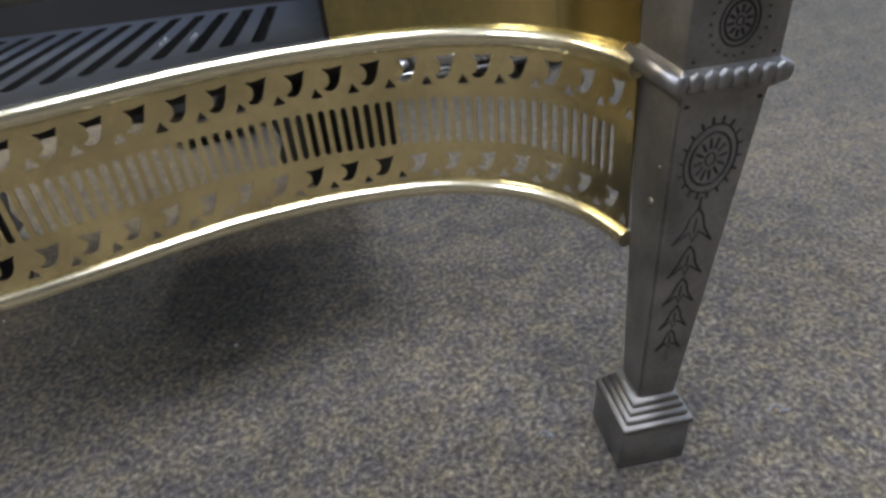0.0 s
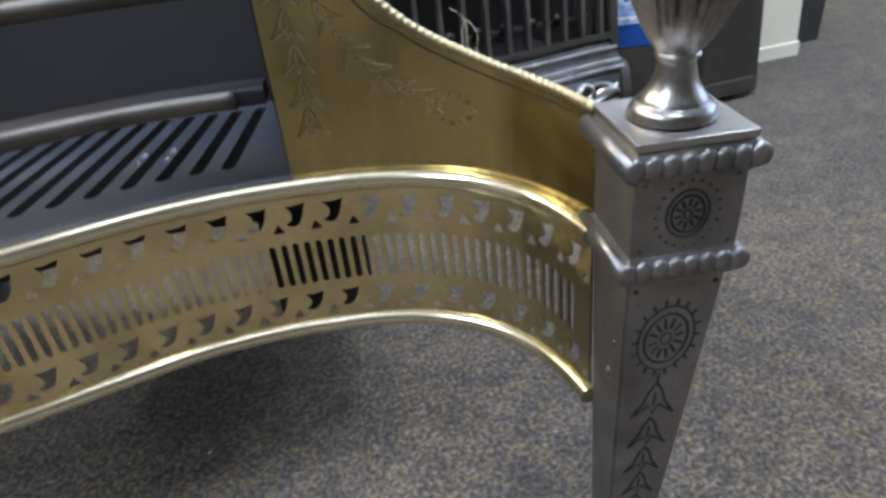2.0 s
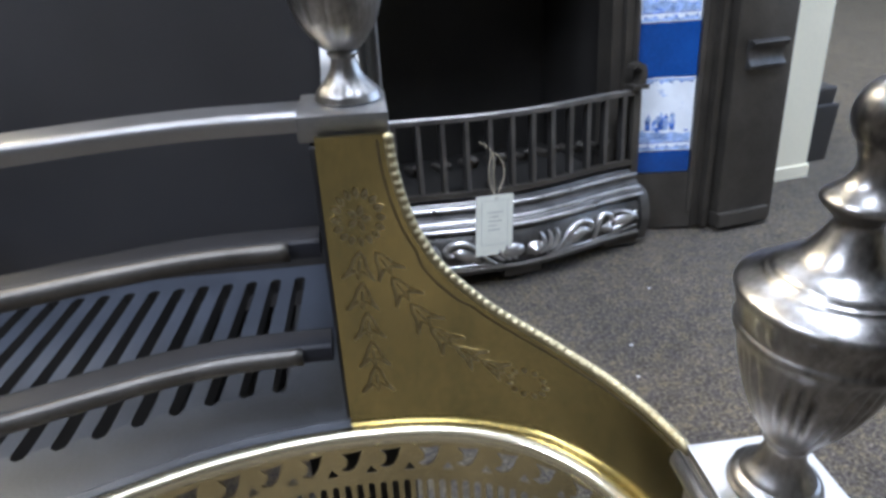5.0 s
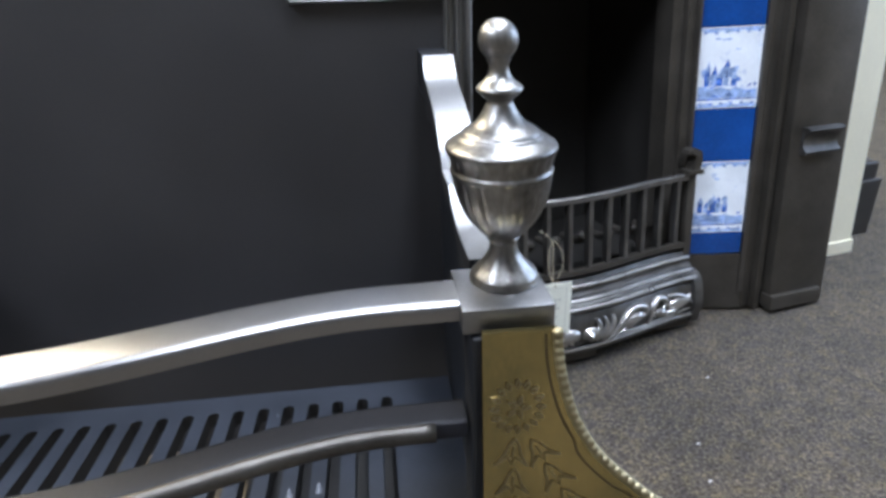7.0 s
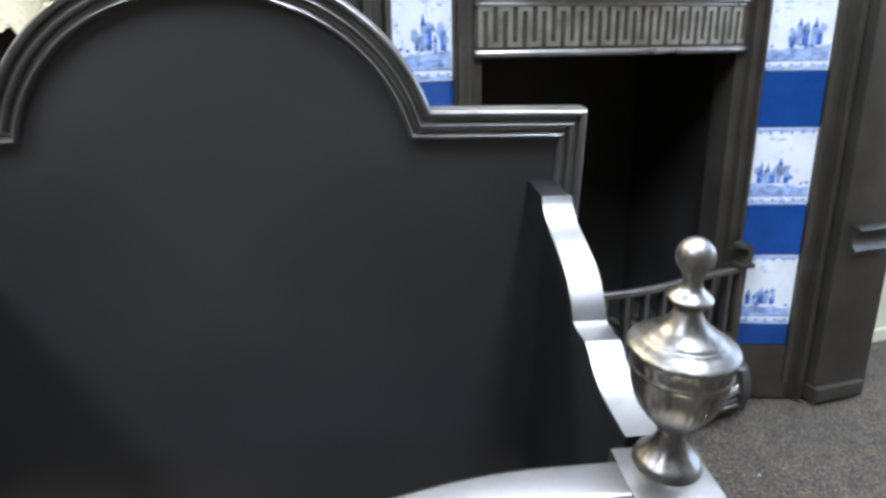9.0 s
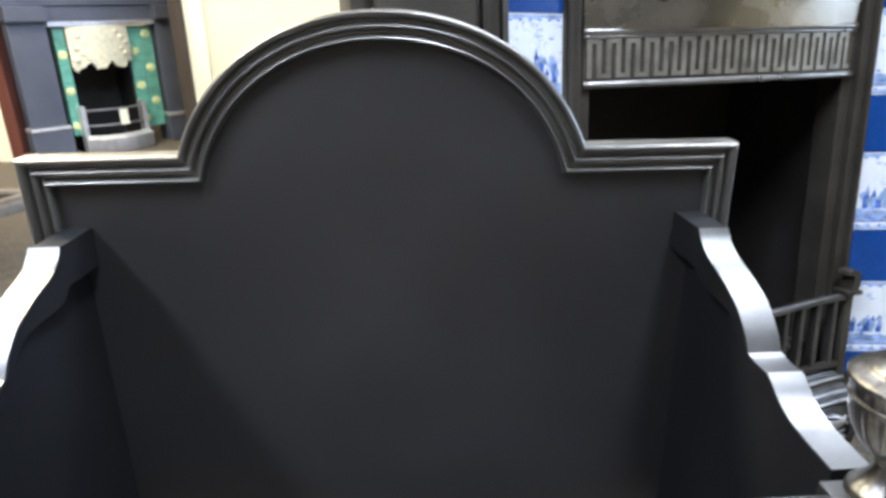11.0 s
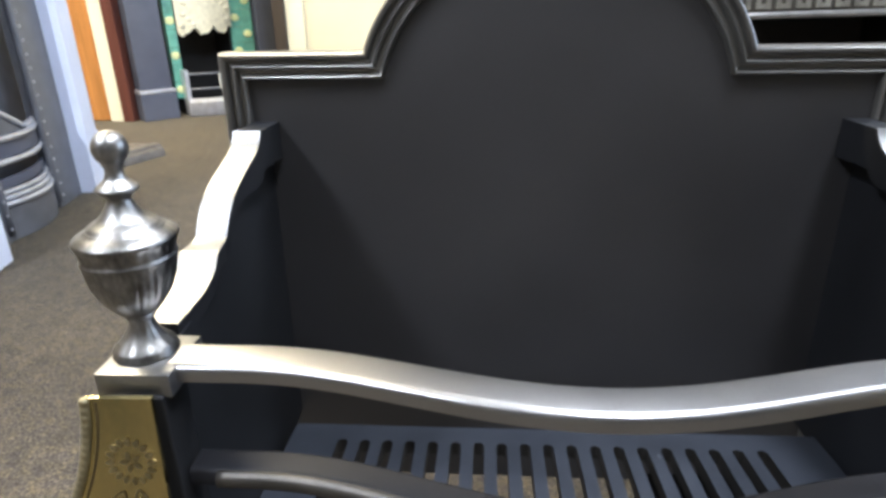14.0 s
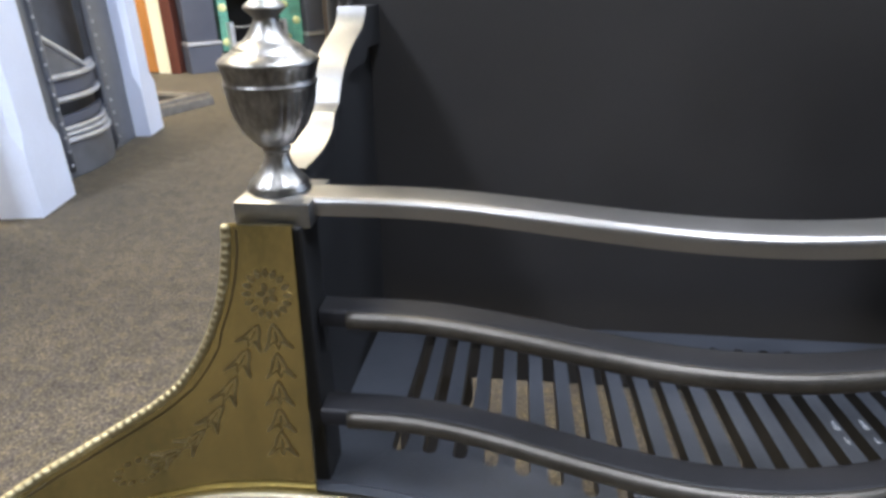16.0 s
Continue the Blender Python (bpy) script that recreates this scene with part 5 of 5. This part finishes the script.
# cream pier beside the fireplace, with a dark plinth beyond
PIER = Matrix.Translation((0.446, 0.57, 0.0)) @ Matrix.Rotation(radians(10.5), 4, "Z")
bm = box(B(), 0.47, 0.685, 0.052, 0.40, 0.0, 1.35, Matrix.Rotation(radians(-5.0), 4, "X"), bevel=0.003)
bm.transform(PIER)
pier = thing("surround_panel", Matrix.Identity(4), "cream painted surround standing beside the dark fireplace", "panel")
part("upright", bm, CREAM, pier)
bm = box(B(), 0.467, 0.688, 0.0485, 0.40, 0.0, 0.03, Matrix.Rotation(radians(-5.0), 4, "X"), bevel=0.002)
bm.transform(PIER)
part("base_strip", bm, CREAM, pier)
bm = box(B(), 0.700, 0.790, 0.105, 0.30, 0.0, 0.12, PIER, bevel=0.003)
box(bm, 0.704, 0.782, 0.112, 0.29, 0.118, 0.155, PIER, bevel=0.006)
tagged(part("hearth_block", bm, BLACK), "dark slate block standing on the carpet", "block")

# ---------------------------------------------------------------- pale surround with a grey hob insert
wall_m = Matrix.Translation((-1.20, 0.905, 0)) @ Matrix.Rotation(radians(10), 4, "Z")
pale = thing("pale_fireplace", wall_m, "pale grey painted surround with an arched iron insert", "fireplace")


def pale_leg(y0, y1, x1=0.0):
    """A square leg whose corners are chamfered above a plain foot."""
    bm = B()
    rings = []
    for z, c, o in ((0.0, 0.001, 0.004), (0.155, 0.001, 0.004), (0.195, 0.016, 0.0), (1.15, 0.016, 0.0)):
        xa, xb, ya, yb = -0.105, x1 + o, y0 - o, y1 + o
        rings.append([bm.verts.new((x, y, z)) for x, y in ((xa, ya), (xb - c, ya), (xb, ya + c), (xb, yb - c), (xb - c, yb), (xa, yb))])
    for p, q in zip(rings, rings[1:]):
        for k in range(6):
            bm.faces.new((p[k], p[(k + 1) % 6], q[(k + 1) % 6], q[k]))
    bm.faces.new(rings[0][::-1])
    bm.faces.new(rings[-1])
    return bm


part("surround_leg", pale_leg(0.0, 0.15), WHITE, pale, "square painted leg", 40)
part("surround_leg", pale_leg(0.725, 0.84, -0.014), WHITE, pale, "square painted leg", 40)
part("frieze", box(B(), -0.075, 0.0, 0.0, 0.84, 1.1506, 1.35, bevel=0.002), WHITE, pale)
part("mantel_shelf", box(B(), -0.10, 0.05, -0.05, 0.89, 1.3506, 1.39, bevel=0.004), WHITE, pale)
insert = new("iron_insert")
insert.parent = pale
insert["label"] = "grey iron plate round an arched opening"
for nm, x0, x1, y0, y1, z0, z1 in (("side_plate", -0.09, -0.060, 0.1505, 0.28, 0.0, 1.15), ("side_plate", -0.09, -0.060, 0.57, 0.7245, 0.0, 1.15), ("top_plate", -0.09, -0.060, 0.2805, 0.5695, 0.77, 1.15), ("back_plate", -0.16, -0.14, 0.1505, 0.7245, 0.0, 1.15)):
    part(nm, box(B(), x0, x1, y0, y1, z0, z1), GREYIRON, insert)
bm = B()
arch = [(-0.058, 0.425 + 0.14 * math.cos(t), 0.62 + 0.14 * math.sin(t)) for t in np.linspace(0, math.pi, 25)]
arch = [(-0.058, 0.565, 0.02 + 0.60 * k / 8) for k in range(8)] + arch + [(-0.058, 0.285, 0.62 - 0.60 * k / 8) for k in range(1, 9)]
sweep(bm, arch, circle(0.010, 8), up=(1, 0, 0))
part("arch_moulding", bm, GREYIRON, insert, "", 180)
bm = B()
for p, q in zip(arch, arch[1:]):
    for f in (0.25, 0.75):
        c = Vector(p).lerp(Vector(q), f)
        blob(bm, (c.x + 0.010, c.y + (0.012 if c.y > 0.425 else -0.012), c.z), 0.004, 0.004, 0.004, None, 6, 4)
stuff(part("arch_beading", bm, SHINE, insert, "small bright beads", 180))
bowl = lambda y, k: -0.085 + k * math.cos(math.pi * (y - 0.425) / 0.34)
ys = [0.275 + 0.30 * k / 20 for k in range(21)]
hob = new("hob_grate")
hob.parent = pale
hob["label"] = "bowed grey hob grate with bright rails"
for z, k, r in ((0.098, 0.062, 0.010), (0.114, 0.056, 0.008), (0.128, 0.050, 0.008), (0.204, 0.050, 0.010), (0.262, 0.050, 0.010)):
    part("bowed_rail", sweep(B(), [(bowl(y, k), y, z) for y in ys], circle(r, 8, 0.9, 0.8)), SHINE, hob, "", 180)
for z0, z1, k in ((0.136, 0.160, 0.035), (0.214, 0.254, 0.040)):
    part("front_plate", sweep(B(), [(bowl(y, k), y, (z0 + z1) / 2) for y in ys], [(-0.004, (z0 - z1) / 2), (-0.004, (z1 - z0) / 2), (0.004, (z1 - z0) / 2), (0.004, (z0 - z1) / 2)]), SLATE, hob, "", 40)
ash = sweep(B(), [(bowl(y, 0.046), y, 0.045) for y in ys], [(-0.01, -0.043), (-0.01, 0.043), (0.01, 0.043), (0.01, -0.043)])
for v in ash.verts:
    if v.co.z < 0.02:
        v.co.z += 0.022 * max(0, 1 - ((v.co.y - 0.545) / 0.02) ** 2)
part("ash_front", ash, GREYIRON, hob, "", 40)
crest = [(bowl(y, 0.035), y, 0.272 + 0.10 * max(0, (0.475 - y) / 0.18) ** 1.2) for y in ys]
bm = B()
low = [bm.verts.new((x, y, 0.262)) for x, y, z in crest]
high = [bm.verts.new((x, y, z)) for x, y, z in crest]
low2 = [bm.verts.new((x - 0.006, y, 0.262)) for x, y, z in crest]
high2 = [bm.verts.new((x - 0.006, y, z)) for x, y, z in crest]
for a, b in ((low, high), (high, high2), (high2, low2), (low2, low)):
    for k in range(20):
        bm.faces.new((a[k], a[k + 1], b[k + 1], b[k]))
for k in (0, 20):
    bm.faces.new((low[k], high[k], high2[k], low2[k]))
part("crest_plate", bm, GREYIRON, hob, "raised curved crest plate", 40)
part("crest", sweep(B(), crest, circle(0.009, 8)), SHINE, hob, "raised curved crest rail", 180)
for z in (0.135, 0.208, 0.266):
    blobs = blob(B(), (bowl(0.570, 0.05) + 0.004, 0.572, z), 0.012, 0.012, 0.010)
    part("rail_end", blobs, SHINE, hob, "", 180)
tagged(part("painted_panel", box(B(), -1.62, -1.262, 0.72, 0.83, 0.0, 1.2, bevel=0.003), CREAM), "cream painted panel standing beside the pale fireplace", "panel")

# iron hearth kerb lying on the carpet
kerb = thing("hearth_kerb", (-1.372, 2.095, 0), "dark grey moulded iron hearth kerb lying on the carpet", "hearth kerb")
KERB = [(-0.032, 0.0), (-0.032, 0.038), (-0.024, 0.047), (0.008, 0.048), (0.014, 0.045), (0.017, 0.036), (0.025, 0.033), (0.031, 0.027), (0.034, 0.0)]
for nm, a, b in (("front_rail", (-0.34, -0.78), (0.0, 0.022)), ("side_rail", (-0.020, 0.010), (-0.44, 0.055)), ("side_rail", (-0.36, -0.75), (-0.76, -0.63))):
    part(nm, sweep(B(), [(*a, 0.0), (*b, 0.0)], KERB if nm == "front_rail" else [(u, v * 0.93) for u, v in KERB]), KERB_IRON, kerb, "", 40)
part("inner_plate", extrude_outline(B(), [(-0.36, -0.72), (-0.035, -0.03), (-0.42, 0.02), (-0.74, -0.60)], lambda u, v, d: (u, v, 0.002 + d), 0.006), SOOT, kerb, "dark sunk plate inside the kerb")

# ---------------------------------------------------------------- far end: slate-painted fireplace with green tiles
FAR = Matrix.Translation((-1.515, 3.118, 0)) @ Matrix.Rotation(radians(45), 4, "Z") @ Matrix.Diagonal((0.957, 0.957, 0.89, 1))
far = thing("green_tiled_fireplace", FAR, "slate painted fireplace with green and yellow tiles", "fireplace")
for sx in (-1, 1):
    X = (lambda a, b: (a, b)) if sx > 0 else (lambda a, b: (-b, -a))
    x0, x1 = X(0.265, 0.43)
    leg = part("surround_leg", box(B(), x0, x1, -0.04, 0.08, 0.17, 0.78, bevel=0.003), SLATE, far, "", 40)
    x0, x1 = X(0.255, 0.44)
    part("plinth", box(B(), x0, x1, -0.06, 0.08, 0.0, 0.1495, bevel=0.003), SLATE, leg)
    part("plinth_moulding", box(B(), x0, x1, -0.065, 0.08, 0.15, 0.168, bevel=0.004), SHINE, leg)
    part("corbel", box(B(), x0, x1, -0.075, 0.08, 0.70, 0.775, bevel=0.008), SLATE, leg)
    col = new("tile_column")
    col.parent = far
    for k in range(6):
        for j in range(2 if sx > 0 else 1):
            x0, x1 = (0.118 + 0.066 * j, 0.182 + 0.066 * j) if sx > 0 else (-0.235, -0.185)
            z = 0.10 + 0.095 * k
            t = part("green_tile", box(B(), x0, x1, -0.012, 0.04, z, z + 0.0935, bevel=0.001), GREEN_TILE, col)
            if (k + j) % 2 == 0:
                fl = blob(B(), ((x0 + x1) / 2, -0.012, z + 0.05), 0.026, 0.004, 0.022, None, 8, 5)
                blob(fl, ((x0 + x1) / 2 - 0.008, -0.012, z + 0.062), 0.012, 0.004, 0.012, None, 7, 4)
                blob(fl, ((x0 + x1) / 2 + 0.009, -0.012, z + 0.060), 0.011, 0.004, 0.012, None, 7, 4)
                part("yellow_motif", fl, YELLOW_TILE, t, "yellow flower motif", 180)
part("frieze", box(B(), -0.44, 0.44, -0.03, 0.08, 0.7805, 1.0, bevel=0.003), SLATE, far)
part("frieze_panel", box(B(), -0.254, 0.254, -0.02, 0.06, 0.7005, 0.78, bevel=0.002), SLATE, far)
part("tile_head", box(B(), -0.182, 0.110, -0.008, 0.03, 0.640, 0.6745), REDWOOD, far, "red brown strip above the canopy")
part("frieze_moulding", box(B(), -0.262, 0.262, -0.045, 0.06, 0.675, 0.70, bevel=0.004), SHINE, far)
part("mantel_shelf", box(B(), -0.54, 0.54, -0.12, 0.09, 1.0005, 1.04, bevel=0.006), SLATE, far)
for nm, x0, x1, y0, y1 in (("fire_box_side", -0.19, -0.18, 0.0, 0.2), ("fire_box_side", 0.108, 0.118, 0.0, 0.2), ("fire_box_back", -0.19, 0.118, 0.2005, 0.21)):
    part(nm, box(B(), x0, x1, y0, y1, 0, 0.7), SOOT, far)
can = sweep(B(), [(-0.18 + 0.29 * k / 16, -0.02 - 0.03 * math.sin(math.pi * k / 16), 0.565) for k in range(17)], [(-0.012, -0.10), (-0.012, 0.11), (0.012, 0.11), (0.018, 0.0), (0.012, -0.10)])
for v in can.verts:
    if v.co.z < 0.50:
        v.co.z += 0.020 * math.cos(v.co.x * 60) + 0.010 * math.cos(v.co.x * 130)
canopy = part("canopy", can, IVORY, far, "ivory relief canopy with a scalloped edge", 40)
bm = B()
for k in range(22):
    blob(bm, (-0.16 + 0.25 * ((k * 5) % 22) / 21, -0.044 - 0.012 * math.sin(math.pi * ((k * 5) % 22) / 21), 0.50 + 0.15 * k / 22), 0.020, 0.009, 0.016, None, 7, 4)
stuff(part("canopy_relief", bm, IVORY, canopy, "raised flower relief", 180))
for z in (0.15, 0.235):
    part("bar", sweep(B(), [(-0.19 + 0.31 * k / 12, -0.05 - 0.05 * math.sin(math.pi * k / 12), z) for k in range(13)], circle(0.007, 6)), GREYIRON, far, "", 180)
for x in (-0.19, 0.12):
    part("end_post", box(B(), x - 0.012, x + 0.012, -0.065, -0.01, 0.0, 0.26, bevel=0.003), SHINE, far)
part("hearth_front", sweep(B(), [(-0.19 + 0.31 * k / 12, -0.07 - 0.06 * math.sin(math.pi * k / 12), 0.06) for k in range(13)], [(-0.02, -0.06), (-0.02, 0.03), (0.0, 0.04), (0.03, 0.02), (0.03, -0.04), (0.02, -0.06)]), SHINE, far, "bright bowed hearth front", 40)
tag2 = thing("price_tag", FAR @ Matrix.Translation((-0.01, -0.112, 0.232)), "white price tag hanging on the bars", "tag")
part("card", box(B(), -0.022, 0.022, -0.001, 0.001, -0.085, 0.0), CARD, tag2)

# door, its frame and the trimmed wall end at the far side
door = thing("door_1", (-1.966, 2.812, 0), "orange stained wooden door, shut", "door", kind="structure")
part("door_leaf", box(B(), -0.80, 0.0, 0.0, 0.04, 0.005, 2.03, bevel=0.003), OAK, door)
part("door_panel", box(B(), -0.62, -0.14, -0.006, 0.0, 0.95, 1.85, bevel=0.004), OAK, door)
part("door_panel", box(B(), -0.62, -0.14, -0.006, 0.0, 0.2, 0.8, bevel=0.004), OAK, door)
structure("trim", box(B(), -1.964, -1.894, 2.802, 2.91, 0, 2.1, bevel=0.003), CREAM, "cream painted door jamb", "door frame")
structure("trim", box(B(), -1.892, -1.837, 2.792, 2.91, 0, 2.2, bevel=0.003), REDWOOD, "red brown wooden upright", "trim")
structure("wall_1", box(B(), -1.045, 1.9, 2.95, 3.09, 0, CEIL), BEIGE, "beige painted partition wall", "wall")
structure("trim", box(B(), -1.105, -1.0455, 2.92, 3.10, 0, CEIL, bevel=0.003), BROWN, "dark brown wooden edge of the wall", "trim")
structure("trim", box(B(), -1.045, -0.955, 2.935, 2.9495, 0, CEIL, bevel=0.002), CREAM, "cream painted board on the wall end", "trim")
structure("wall_2", box(B(), -4.0, -2.77, 2.83, 2.96, 0, CEIL), BEIGE, "beige painted wall beside the door", "wall")

# scraps of fluff and paper on the carpet
rnd = random.Random(4)
for x, y, s in ((0.641, 0.409, 0.0024), (0.564, 0.286, 0.0026), (0.549, 0.227, 0.0024), (0.107, -0.025, 0.0014), (-0.112, 0.069, 0.0010), (0.47, 0.62, 0.0015)):
    sc = B()
    extrude_outline(sc, [(s * rnd.uniform(0.6, 1.2) * math.cos(t), s * rnd.uniform(0.3, 0.7) * math.sin(t)) for t in np.linspace(0, 2 * math.pi, 8)[:-1]], lambda u, v, d: (x + u, y + v, 0.0005 + d), 0.0010)
    tagged(part("paper_scrap", sc, PAPER), "tiny white scrap lying on the carpet", "scrap", "scraps on the carpet")
for x, y, s in ((0.327, -0.175, 0.0050), (0.486, -0.194, 0.0065)):
    curl = catmull([(x - s, y, 0.0008), (x - 0.2 * s, y + 0.4 * s, 0.0016), (x + 0.5 * s, y - 0.1 * s, 0.002), (x + 0.2 * s, y - 0.5 * s, 0.0014), (x + s, y - 0.3 * s, 0.0008)], 5)
    tagged(part("fluff", sweep(B(), curl, circle(0.0005, 6)), PALE_GREY, None, "", 180), "pale curl of fluff lying on the carpet", "fluff", "fluff on the carpet")
